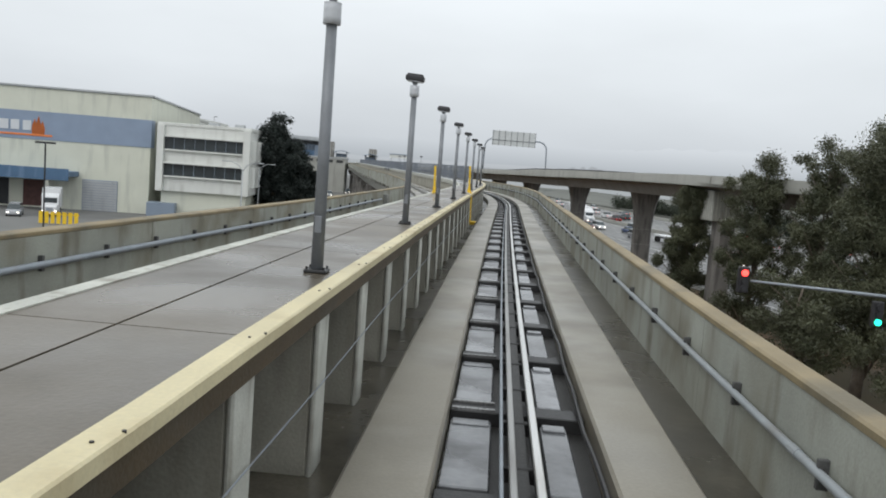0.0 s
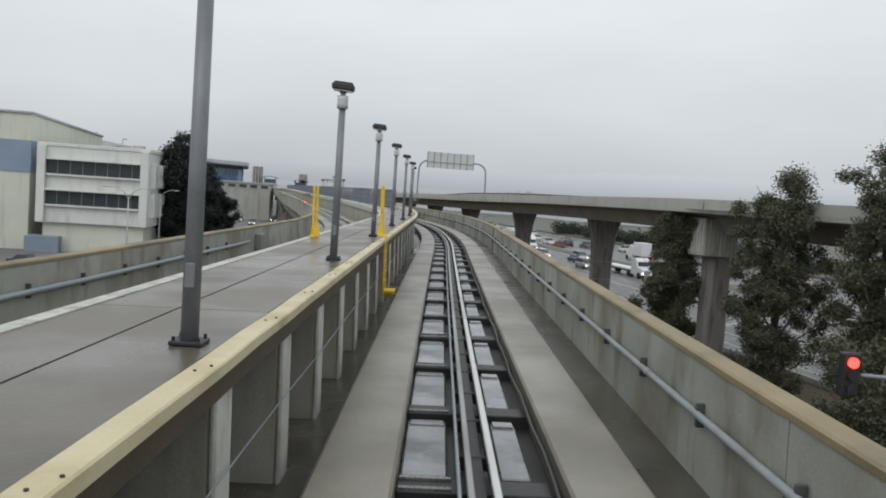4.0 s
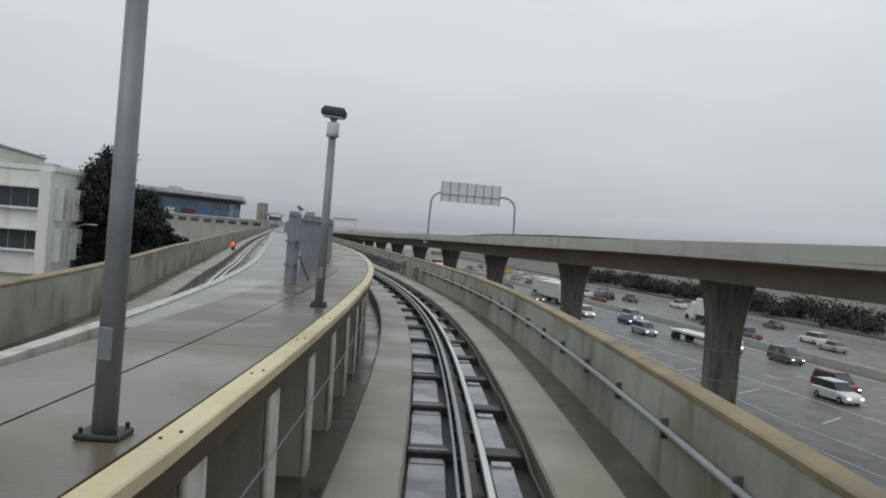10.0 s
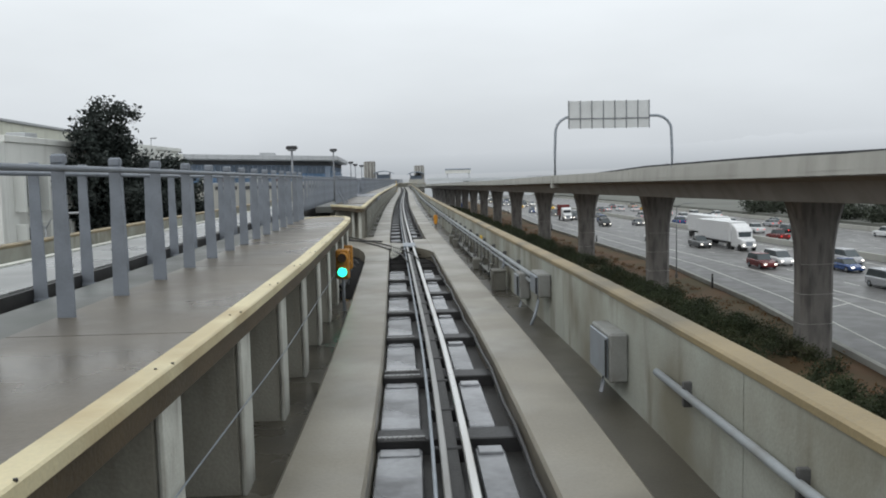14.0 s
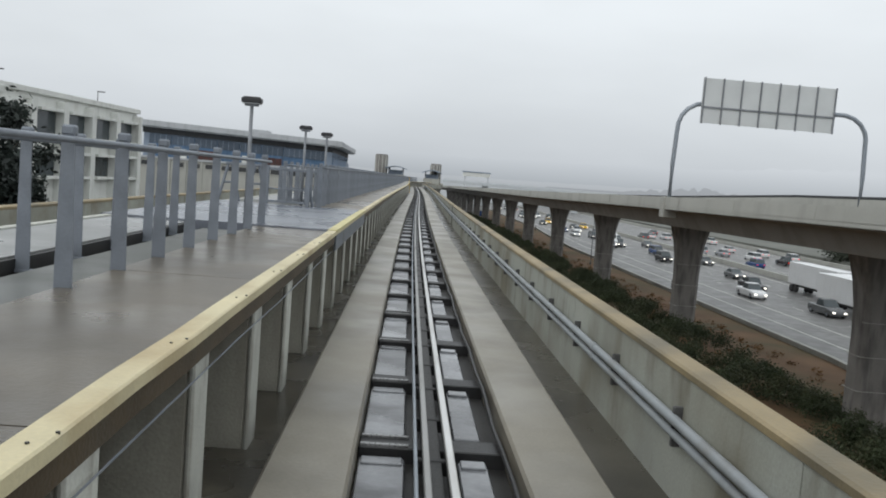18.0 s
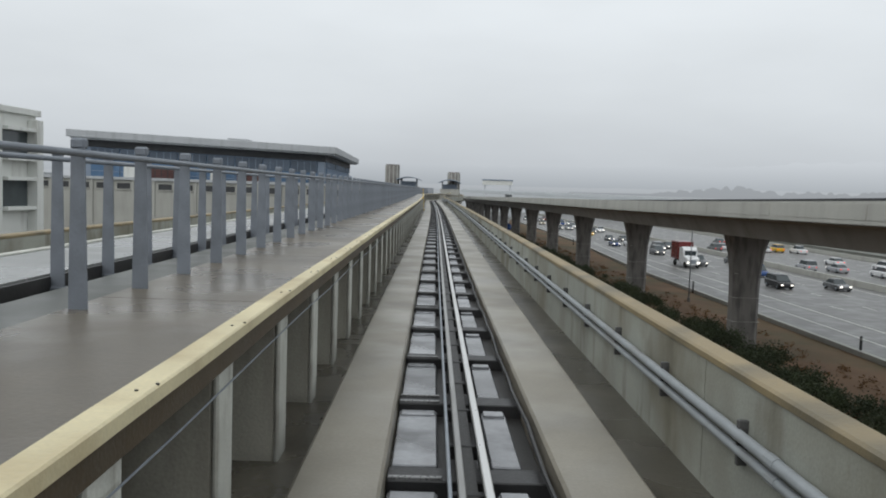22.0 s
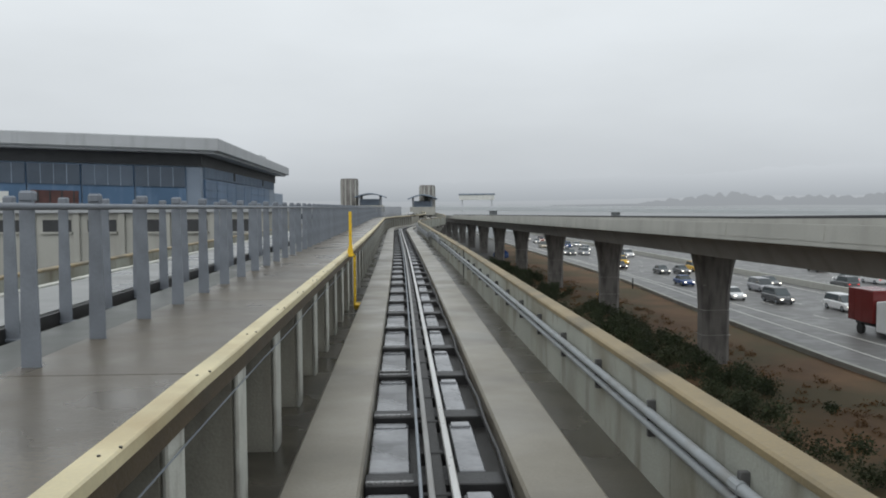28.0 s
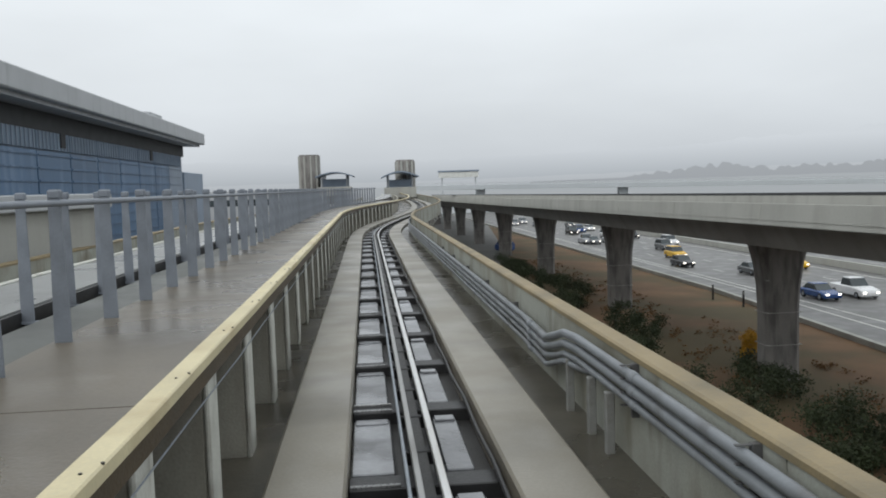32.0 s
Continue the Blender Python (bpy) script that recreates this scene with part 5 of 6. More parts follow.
bushes("far_hedge", spots, 42000, 0.35, 32, "dark green hedge beyond the freeway", HEDGE)
spots = []
for i in range(70):
    p = road(-20 + 130 * i / 70, 64 + r.uniform(-3, 8), GZ + 2)
    spots.append(((p.x, p.y, p.z + r.uniform(0, 3.2)), r.uniform(1.6, 3.4)))
bushes("far_hedge", spots, 20000, 0.4, 33, "dark green hedge beyond the freeway", HEDGE)
spots = []
for i in range(900):
    p = via(110 + 300 * r.random(), r.uniform(-2, 5.5), GZ + 0.05)
    spots.append(((p.x, p.y, p.z), r.uniform(0.2, 0.55)))
DRY = material("dry_grass", (0.165, 0.092, 0.04), 0.9, var=0.35, scale=0.4, fine=3, bump=0.0)
bushes("dry_grass", spots, 26000, 0.1, 34, "dry brown grass tufts on the verge", DRY)

# ---- vehicles ----
CARPAINT = [material("car_paint_" + n, c, 0.25, metal=0.1, var=0.04, scale=1, bump=0.0) for n, c in (("white", (0.7, 0.71, 0.72)), ("silver", (0.38, 0.39, 0.41)), ("black", (0.02, 0.02, 0.023)), ("grey", (0.12, 0.125, 0.13)), ("red", (0.15, 0.026, 0.025)), ("blue", (0.03, 0.07, 0.2)), ("yellow", (0.7, 0.42, 0.03)), ("beige", (0.36, 0.32, 0.25)))]
CARNAMES = ["white", "silver", "black", "dark grey", "red", "blue", "yellow", "beige"]


def make_car(kind, paint, label):
    """A car that faces -y, standing on z = 0."""
    t = thing("car", Matrix.Identity(4), label, "car", "cars on the freeway")
    L, W = {"sedan": (4.7, 0.9), "suv": (4.8, 0.95), "van": (5.0, 0.98), "pickup": (5.4, 0.97)}[kind]
    hb, ht = {"sedan": (0.88, 1.45), "suv": (1.02, 1.75), "van": (1.05, 1.82), "pickup": (1.05, 1.8)}[kind]
    h = L / 2
    body = part("body", loft([ring(-h, W * 0.78, 0.35, 0.62), ring(-h + 0.12, W * 0.95, 0.24, hb - 0.2), ring(-h + 1.2, W, 0.22, hb), ring(h - 1.0, W, 0.22, hb + 0.02), ring(h - 0.1, W * 0.95, 0.26, hb), ring(h, W * 0.8, 0.38, hb - 0.15)]), paint, t, smooth=False)
    a, b, c, d = {"sedan": (-0.95, -0.25, 1.05, 1.75), "suv": (-1.0, -0.4, 1.95, 2.3), "van": (-1.6, -0.7, 2.1, 2.4), "pickup": (-1.0, -0.4, 0.75, 0.95)}[kind]
    part("glasshouse", loft([ring(a, W * 0.88, hb - 0.08, hb - 0.01, 0.03), ring(b, W * 0.8, hb - 0.08, ht - 0.06, 0.05), ring(c, W * 0.8, hb - 0.08, ht - 0.06, 0.05), ring(d, W * 0.86, hb - 0.08, hb + 0.02, 0.03)]), DARKGLASS, t, "dark glass")
    part("roof", box(-W * 0.76, W * 0.76, b - 0.02, c, ht - 0.07, ht, 0.04), paint, t)
    wheel = link("wheel", tube([(-0.11, 0, 0), (0.11, 0, 0)], 0.33, 14), RUBBER, t)
    rim = link("rim", tube([(-0.12, 0, 0), (0.12, 0, 0)], 0.19, 10), GALV, wheel)
    first = True
    for x in (-W + 0.1, W - 0.1):
        for y in (-h + 0.9, h - 0.95):
            if first:
                w, first = wheel, False
            else:
                w = piece(wheel, Matrix(), t)
                piece(rim, Matrix(), w)
            w.matrix_basis = Matrix.Translation((x, y, 0.33))
    for x in (-W * 0.66, W * 0.66):
        part("headlight", box(x - 0.16, x + 0.16, -h - 0.005, -h + 0.1, 0.55, 0.68, 0.01), HEADLAMP, t)
        part("taillight", box(x - 0.14, x + 0.14, h - 0.06, h + 0.005, 0.66, 0.82, 0.01), TAIL, t)
    part("windscreen_pillar", box(-W * 0.8, W * 0.8, b - 0.04, b + 0.04, hb - 0.02, ht - 0.05, 0.0), paint, t) if kind == "van" else None
    return t


def make_truck(kind, paint, boxpaint, label):
    """A heavy truck that faces -y."""
    t = thing("truck", Matrix.Identity(4), label, "truck", "trucks on the freeway")
    L = {"semi": 17.0, "box": 8.0, "flat": 15.0}[kind]
    part("cab", loft([ring(0.0, 0.85, 0.55, 1.5), ring(0.25, 1.05, 0.5, 1.75), ring(1.5, 1.12, 0.5, 1.9), ring(1.7, 1.15, 0.5, 2.9), ring(2.3, 1.2, 0.5, 3.4), ring(3.6, 1.22, 0.5, 3.9 if kind == "semi" else 3.2)]), paint, t)
    part("windscreen", box(-0.95, 0.95, 1.52, 1.64, 1.95, 2.75, 0.02), DARKGLASS, t)
    part("grille", box(-0.5, 0.5, -0.03, 0.02, 0.75, 1.4, 0.02), GALV, t)
    part("chassis", box(-0.5, 0.5, 1.0, L, 0.75, 1.05, 0.02), BLACK, t)
    if kind != "flat":
        tr = part("cargo_box", box(-1.28, 1.28, 4.1, L, 1.15, 4.1, 0.05), boxpaint, t)
        for i in range(int((L - 4.4) / 1.2)):
            part("rib", box(-1.3, 1.3, 4.5 + 1.2 * i, 4.54 + 1.2 * i, 1.2, 4.05), boxpaint, tr)
    else:
        part("flatbed", box(-1.28, 1.28, 4.4, L, 1.1, 1.4, 0.03), boxpaint, t)
    w0 = link("wheel", tube([(-0.15, 0, 0), (0.15, 0, 0)], 0.5, 14), RUBBER, t)
    n = 0
    for y in (0.9, 3.6, 4.8, L - 2.2, L - 1.0) if kind != "box" else (0.9, L - 1.8):
        for x in (-1.05, 1.05):
            w = w0 if n == 0 else piece(w0, Matrix(), t)
            w.matrix_basis = Matrix.Translation((x, y, 0.5))
            n += 1
    for x in (-0.8, 0.8):
        part("headlight", box(x - 0.13, x + 0.13, -0.04, 0.1, 0.8, 1.0, 0.01), HEADLAMP, t)
    return t


r = random.Random(77)
stock = {}
lanes_near, lanes_far = (10.3, 10.6, 14.2, 17.9, 22.0), (31.5, 35.3, 39.0, 42.7, 46.4, 50.0)
rz = math.degrees(math.atan2(-RD.x, RD.y))
spots = []
for lane in lanes_near:
    y = (60 if lane > 10.4 else 330) + r.uniform(0, 12)
    while y < 520:
        spots.append((y, lane, False))
        y += r.uniform(18, 44) * (1.9 if lane < 11 else 1.0)
for lane in lanes_far:
    y = 70 + r.uniform(0, 15)
    while y < 380:
        spots.append((y, lane, True))
        y += r.uniform(26, 60)
TRUCKS = [(212.0, 17.9, "semi", 0, 0), (155.0, 17.9, "flat", 0, 0), (305.0, 11.2, "box", 0, 4), (228.0, 22.0, "semi", 0, 0), (205.0, 39.0, "box", 0, 0), (120.0, 31.5, "semi", 0, 0)]
for y, lane, kind, c1, c2 in TRUCKS:
    away = lane > 28
    tt = make_truck(kind, CARPAINT[c1], CARPAINT[c2], "%s truck with a %s %s on the freeway" % (CARNAMES[c1], CARNAMES[c2], {"semi": "trailer", "box": "cargo box", "flat": "flatbed"}[kind]))
    p = road(y, lane)
    tt.matrix_basis = pose(p.x, p.y, p.z, 0, 0, rz + (180 if away else 0))
for y, lane, away in spots:
    if any(abs(y - ty - 8) < 17 and abs(lane - tl) < 2 for ty, tl, *_ in TRUCKS):
        continue
    kind = r.choice(("sedan", "sedan", "sedan", "suv", "suv", "van", "pickup"))
    k = r.choices(range(8), (8, 5, 5, 5, 1.5, 1.2, 0.6, 1))[0]
    p = road(y, lane + r.uniform(-0.3, 0.3))
    m = pose(p.x, p.y, p.z, 0, 0, rz + (180 if away else 0))
    if (kind, k) in stock:
        copy_thing(stock[kind, k], m)
    else:
        c = make_car(kind, CARPAINT[k], "%s %s driving on the wet freeway" % (CARNAMES[k], {"suv": "sport utility vehicle"}.get(kind, kind)))
        c.matrix_basis = m
        stock[kind, k] = c


# poles, posts and small things on the verge
for x, y in ((17.1, 265.0), (22.0, 222.0), (27.5, 187.0)):
    t = thing("verge_pole", pose(x, y, GZ), "thin grey lamp pole on the freeway verge", "lamp post", "verge poles")
    part("pole", tube([(0, 0, 0), (0, 0, 8.3)], 0.075, 8, taper=0.6), POLE, t, smooth=True)
    part("arm", tube([(0, 0, 8.2), (0.9, 0, 8.5), (1.9, 0, 8.55)], 0.04, 6), POLE, t)
    part("base", tube([(0, 0, 0), (0, 0, 0.5)], 0.16, 8), VIADARK, t)
for x, y in ((10.0, 362.0), (11.3, 357.0), (19.4, 274.0), (29.2, 178.0), (24.5, 236.0)):
    t = thing("verge_post", pose(x, y, GZ), "short dark marker post at the edge of the freeway", "post", "verge posts")
    part("post", box(-0.09, 0.09, -0.06, 0.06, 0, 1.5, 0.01), TIE, t)
    part("reflector", box(-0.07, 0.07, -0.075, -0.06, 1.15, 1.4, 0.0), BOXGREY, t)
GOLD = material("yellow_shrub_leaves", (0.50, 0.27, 0.02), 0.8, var=0.3, scale=1, fine=4, bump=0.0)
r = random.Random(61)
sp = [((3.9 + r.gauss(0, 0.3), 334 + r.gauss(0, 0.3), GZ + 0.4 + 1.5 * k / 9), r.uniform(0.25, 0.45)) for k in range(10)]
bushes("yellow_shrub", sp, 2500, 0.09, 62, "upright yellow shrub on the brown verge", GOLD)
t = thing("tarpaulin", pose(-6.9, 430.0, GZ, 0, 0, 10), "crumpled blue tarpaulin heap on the verge", "tarpaulin")
part("sheet", loft([ring(-1.6, 0.9, 0.0, 0.5, 0.1), ring(-0.9, 1.6, 0.0, 1.5, 0.3), ring(0.2, 1.4, 0.0, 1.9, 0.4), ring(1.2, 1.7, 0.0, 1.2, 0.3), ring(1.9, 0.8, 0.0, 0.4, 0.1)]), CARPAINT[5], t)
part("rope", tube([(-1.6, 0, 0.2), (-0.2, 0.1, 1.95), (1.6, 0.4, 0.2)], 0.02, 5), FIN, t)
# ---- buildings on the airport side ----
# the large hall with the blue-grey band
def T(x, y, rz=0.0):
    return pose(x, y, GZ, 0, 0, rz)


hall = thing("hall", T(-45.0, 150.0, 8.0), "cream clad airport hall with a blue-grey sign band", "building")
H = 19.6
part("wall", box(-75, 0, 0, 62, 0, H, 0.05), CREAM, hall)
part("roof", box(-75.3, 0.3, -0.3, 62.3, H, H + 0.35, 0.05), FASCIA, hall)
part("sign_band", box(-75, 0.06, -0.12, 0.0, 11.2, 15.8, 0.0), BLUEGREY, hall)
part("sign_band", box(0.0, 0.12, 0.0, 3.0, 11.2, 15.8, 0.0), BLUEGREY, hall)
part("side_louvre", box(0.0, 0.15, 4.0, 40, 14.2, 15.6, 0.0), DARKGLASS, hall)
for i in range(12):
    part("mullion", box(0.0, 0.2, 4.0 + 3 * i, 4.25 + 3 * i, 14.2, 15.6, 0.0), WHITE, hall)
mark = bmesh.new()
for k, (dx, h0) in enumerate(((0.0, 2.9), (0.6, 3.4), (1.2, 2.6))):
    vs = [mark.verts.new((-18.6 + dx + a * 0.75, -0.2, 11.7 + b * h0 / 3)) for a, b in ((0, 0), (0.9, 0.2), (1.0, 1.5), (0.5, 3.0), (-0.1, 1.6))]
    f = mark.faces.new(vs)
bmesh.ops.solidify(mark, geom=mark.faces[:], thickness=0.1)
part("orange_mark", mark, LOGO, hall)
for i, w in enumerate((0.5, 1.5, 1.3, 1.3)):
    part("letter_bar", box(-25.6 + 1.85 * i, -25.6 + 1.85 * i + w, -0.22, -0.12, 12.6, 14.2, 0.02), LETTER, hall)
part("underline_bar", box(-27, -15.5, -0.22, -0.12, 11.75, 12.05, 0.02), LOGO, hall)
part("canopy", merge(box(-60, -11.2, -6.0, 0.0, 5.6, 6.4, 0.05), box(-60, -11.2, -6.2, -6.0, 5.0, 6.9, 0.02)), BLUE, hall, "blue canopy over the loading docks")
for i in range(7):
    d = part("dock_door", box(-57 + 6.2 * i, -53 + 6.2 * i, -0.1, 0.0, 0.3, 4.6, 0.02), SHADEBAND if i % 2 else RUST, hall)
for i in range(5):
    part("canopy_post", box(-58 + 10.8 * i, -57.4 + 10.8 * i, -5.9, -5.3, 0, 5.6, 0.02), FIN, hall)
part("roller_door", box(-10.6, -5.0, -0.12, 0.0, 0, 5.2, 0.02), SLATE, hall, "grey roller door")
for i in range(12):
    part("door_slat", box(-10.5, -5.1, -0.16, -0.12, 0.1 + 0.42 * i, 0.45 + 0.42 * i, 0.01), FASCIA, hall)
part("low_block", box(0.3, 4.8, -3.5, 0, 0, 2.3, 0.03), SLATE, hall, "low blue-grey block at the corner")

# the white two-storey office
office = thing("office_building", T(-43.3, 148.5, 3.0), "white two-storey office with long recessed window bands", "building")
W, HO = 15.2, 15.2
part("wall", box(0, W, 0, 30, 4.3, HO, 0.04), WHITE, office)
part("plinth", box(0.6, W - 0.6, 0.8, 29.4, 0, 4.35, 0.02), CREAM, office, "recessed lower wall")
part("parapet", box(-0.15, W + 0.15, -0.15, 30.15, HO, HO + 0.5, 0.04), WHITE, office)
for z in (11.3, 6.9):
    w = part("window_band", box(1.0, W - 1.3, -0.05, 0.02, z, z + 2.0, 0.0), DARKGLASS, office)
    part("sill", box(0.8, W - 1.1, -0.6, 0.0, z - 0.25, z, 0.02), WHITE, w)
    part("head", box(0.8, W - 1.1, -0.8, 0.0, z + 2.0, z + 2.25, 0.02), WHITE, w)
    for i in range(7):
        part("mullion", box(2.6 + 1.7 * i, 2.65 + 1.7 * i, -0.08, -0.04, z, z + 2.0, 0.0), SLATE, w)
for x in (0, W - 1.1):
    part("corner_pier", box(x, x + 1.1, -0.85, 0.0, 4.3, HO, 0.03), WHITE, office)
for i in range(5):  # side towards the guideway
    for z in (11.3, 6.9):
        s = part("side_window", box(W - 0.02, W + 0.05, 1.4 + 5.6 * i, 5.8 + 5.6 * i, z - 0.9, z + 2.0, 0.0), DARKGLASS, office)
        part("mullion", box(W + 0.03, W + 0.1, 3.6 + 5.6 * i, 3.75 + 5.6 * i, z - 0.9, z + 2.0, 0.0), WHITE, s)
        for k in range(3):
            part("fin", box(W, W + 0.75, 0.9 + 5.6 * i + 1.85 * k, 1.3 + 5.6 * i + 1.85 * k, z - 1.2, z + 2.3, 0.02), WHITE, s)
for x in (6.5, 11.0):
    part("roof_unit", box(x, x + 1.6, 8, 10, HO + 0.5, HO + 1.2, 0.04), FASCIA, office)

# the long white arcade building behind the fence
arc = thing("arcade_building", T(-57.2, 212.5, 2.0), "long white building with dark panels for its deep shaded bays", "building")
part("wall", box(-30, 0, 0, 48.5, 0, 18.7, 0.04), WHITE, arc)
part("roof", box(-30.3, 0.5, -0.3, 48.8, 18.7, 19.4, 0.05), WHITE, arc)
for i in range(6):
    for z in (13.9, 8.4):
        # flush dark panel stands in for the shade inside the bay
        b = part("bay_recess", box(-0.02, 0.06, 1.6 + 8 * i, 6.6 + 8 * i, z, z + 2.9, 0.0), DARKGLASS, arc)
        part("bay_sill", box(0.0, 1.1, 1.2 + 8 * i, 7.0 + 8 * i, z - 0.4, z, 0.02), WHITE, b)
        part("bay_head", box(0.0, 1.1, 1.2 + 8 * i, 7.0 + 8 * i, z + 2.9, z + 3.3, 0.02), WHITE, b)
    part("bay_pier", box(0.0, 1.2, 6.7 + 8 * i, 8.0 + 8 * i, 0, 18.2, 0.03), WHITE, arc)
for x, y in ((-60, 196), (-60, 225), (-60, 250)):
    t = thing("roof_lamp", pose(x, y, 9.4), "short dark lamp on the roof edge", "lamp", "roof lamps")
    part("pole", tube([(0, 0, 0), (0, 0, 1.9)], 0.06, 6), TIE, t)
    part("head", box(-0.1, 1.1, -0.12, 0.12, 1.85, 2.0, 0.03), TIE, t)

# the blue hangar with the wide overhanging roof
A = math.degrees(math.atan2(7.8, 59.0))
hangar = thing("hangar", T(-35.7, 315.0, A), "blue hangar with a wide overhanging grey roof", "building")
ZR = 17.0
DEEP = 45.0
SKEW = Matrix(((1, 0, 0, 0), (0.147, 1, 0, 0), (-0.027, 0, 1, 0), (0, 0, 0, 1)))


def hbox(*a):
    """A box that follows the hangar's skewed plan."""
    return box(*a, m=SKEW)


part("wall", hbox(-DEEP + 2, -2.2, 2.2, 57.8, 0, ZR + 0.35, 0.04), SLATE, hangar)
part("roof", merge(hbox(-DEEP, 0, 0, 60, ZR + 0.55, ZR + 1.8, 0.08), hbox(-DEEP + 0.5, -0.5, 0.5, 59.5, ZR + 0.3, ZR + 0.57, 0.02)), FASCIA, hangar)
# shade of the roof overhang, put on the wall as a dark band
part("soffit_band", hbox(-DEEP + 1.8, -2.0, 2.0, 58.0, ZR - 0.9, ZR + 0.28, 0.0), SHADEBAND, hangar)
part("roof_unit", hbox(-24, -20, 24, 29, ZR + 1.8, ZR + 3.2, 0.05), FASCIA, hangar)
part("roof_unit", hbox(-7, -2.5, 46, 51, ZR + 1.8, ZR + 3.0, 0.05), FASCIA, hangar)
for i in range(8):  # doors on the front
    x = -DEEP + 3.2 + 4.8 * i
    d = part("hangar_door", hbox(x + 0.05, x + 4.7, 2.0, 2.2, 2.0, 16.0, 0.02), BLUE, hangar)
    if i in (2, 5):
        part("open_bay", hbox(x + 0.3, x + 4.5, 1.92, 2.0, 9.6, 13.4, 0.0), RUST, d)
        for k in range(4):
            part("bay_frame", hbox(x + 0.9 + 1.05 * k, x + 1.02 + 1.05 * k, 1.86, 1.92, 9.6, 13.4, 0.0), SHADEBAND, d)
    if i in (1, 4):
        part("white_door", hbox(x + 0.6, x + 3.2, 1.9, 2.0, 9.6, 13.2, 0.02), WHITE, d, "white door leaf")
    # dark glazing, with the overhang's shadow put into its colour as well
    part("clerestory", hbox(x + 0.1, x + 4.65, 1.88, 2.0, 14.0, 15.95, 0.0), STRIPGLASS, d, "dark strip window")
    for k in range(3):
        part("glazing_bar", hbox(x + 1.2 + 1.15 * k, x + 1.28 + 1.15 * k, 1.84, 1.88, 14.0, 15.95, 0.0), SLATE, d)
    for k in range(7):
        part("rail", hbox(x + 0.05, x + 4.7, 1.94, 2.0, 3.6 + 1.4 * k, 3.70 + 1.4 * k, 0.0), SLATE, d)
for i in range(9):  # the long side towards the guideway
    y = 3.6 + 5.85 * i
    d = part("side_panel", hbox(-2.2, -2.0, y + 0.05, y + 5.7, 2.0, 14.9, 0.02), BLUE if i < 8 else SLATE, hangar)
    for k in range(16):
        part("slat", hbox(-2.0, -1.92, y + 0.1, y + 5.6, 2.6 + 0.8 * k, 2.7 + 0.8 * k, 0.0), BLUE if i < 8 else SLATE, d)
    u = part("upper_panel", hbox(-2.2, -2.0, y + 0.05, y + 5.7, 15.0, 16.1, 0.02), UPPERBLUE, hangar, "blue-grey ribbed upper panel")
    for k in range(9):
        part("rib", hbox(-2.0, -1.92, y + 0.3 + 0.62 * k, y + 0.4 + 0.62 * k, 15.0, 16.1, 0.0), SLATE, u)
    if i in (2, 6):
        part("vent", hbox(-2.0, -1.9, y + 4.0, y + 4.8, 15.2, 16.12, 0.0), SHADEBAND, hangar)
part("annex", hbox(-9, -2.5, 60.5, 72, 0, 14.5, 0.05), SLATE, hangar, "lower grey annex")

# the long low garage in front of the hangar
garage = thing("parking_garage", T(-92.0, 296.0, 0.0), "long low pale garage with a row of dark openings", "building")
part("wall", box(0, 66, 0, 11, 0, 11.7, 0.04), VIA, garage)
part("cornice", box(-0.3, 66.3, -0.35, 11.3, 11.7, 12.15, 0.03), FASCIA, garage)
for i in range(19):
    for z, h in ((10.3, 0.9),):
        # flat dark sheet on the wall, in place of the shade inside an opening
        w = part("opening", box(0.9 + 3.45 * i, 3.1 + 3.45 * i, -0.03, 0.02, z, z + h, 0.0), SHADEBAND, garage)
        part("sill", box(0.8 + 3.45 * i, 3.2 + 3.45 * i, -0.18, 0.0, z - 0.15, z, 0.01), VIA, w)
    part("pilaster", box(-0.1 + 3.45 * i, 0.35 + 3.45 * i, -0.2, 0.0, 0, 11.7, 0.02), VIA, garage)

# street lamps and parked things beyond the second track
def street_lamp(x, y, h, arms, label, rz=0.0):
    t = thing("street_lamp", pose(x, y, GZ, 0, 0, rz), label, "street lamp", "street lamps")
    part("pole", tube([(0, 0, 0), (0, 0, h)], 0.12, 10, taper=0.6), FASCIA, t, smooth=True)
    for a in arms:
        m = part("arm", tube([(0, 0, h - 0.3), (0.5 * a, 0, h + 0.5), (1.3 * a, 0, h + 0.9), (2.2 * a, 0, h + 0.95)], 0.06, 8, taper=0.7), FASCIA, t, smooth=True)
        part("head", box(min(1.9 * a, 2.7 * a), max(1.9 * a, 2.7 * a), -0.14, 0.14, h + 0.86, h + 1.0, 0.03), FASCIA, m)


street_lamp(-22.5, 118.0, 9.5, (-1, 1), "pale double-armed street lamp")
street_lamp(-27.0, 152.0, 9.0, (-1, 1), "pale double-armed street lamp")
t = thing("floodlight_mast", pose(-38.0, 96.0, GZ), "dark parking floodlight mast with a flat head", "lamp post")
part("pole", tube([(0, 0, 0), (0, 0, 11.2)], 0.09, 8), TIE, t)
part("head", box(-1.0, 1.0, -0.2, 0.2, 11.1, 11.3, 0.03), TIE, t)
for i, (x, y, k, rot) in enumerate(((-36.5, 128.0, 2, 80), (-58, 131, 1, 20), (-30, 240, 0, 5), (-27, 262, 1, 5), (-33, 281, 0, 5), (-24, 290, 3, 5), (-29, 305, 0, 5))):
    c = make_car(("sedan", "van")[i % 2], CARPAINT[k], "%s parked car on the wet airport paving" % CARNAMES[k])
    c["group"] = "parked cars"
    c.matrix_basis = pose(x, y, GZ + 0.05, 0, 0, rot)
tk = make_truck("box", CARPAINT[0], CARPAINT[0], "white box truck parked at the loading docks")
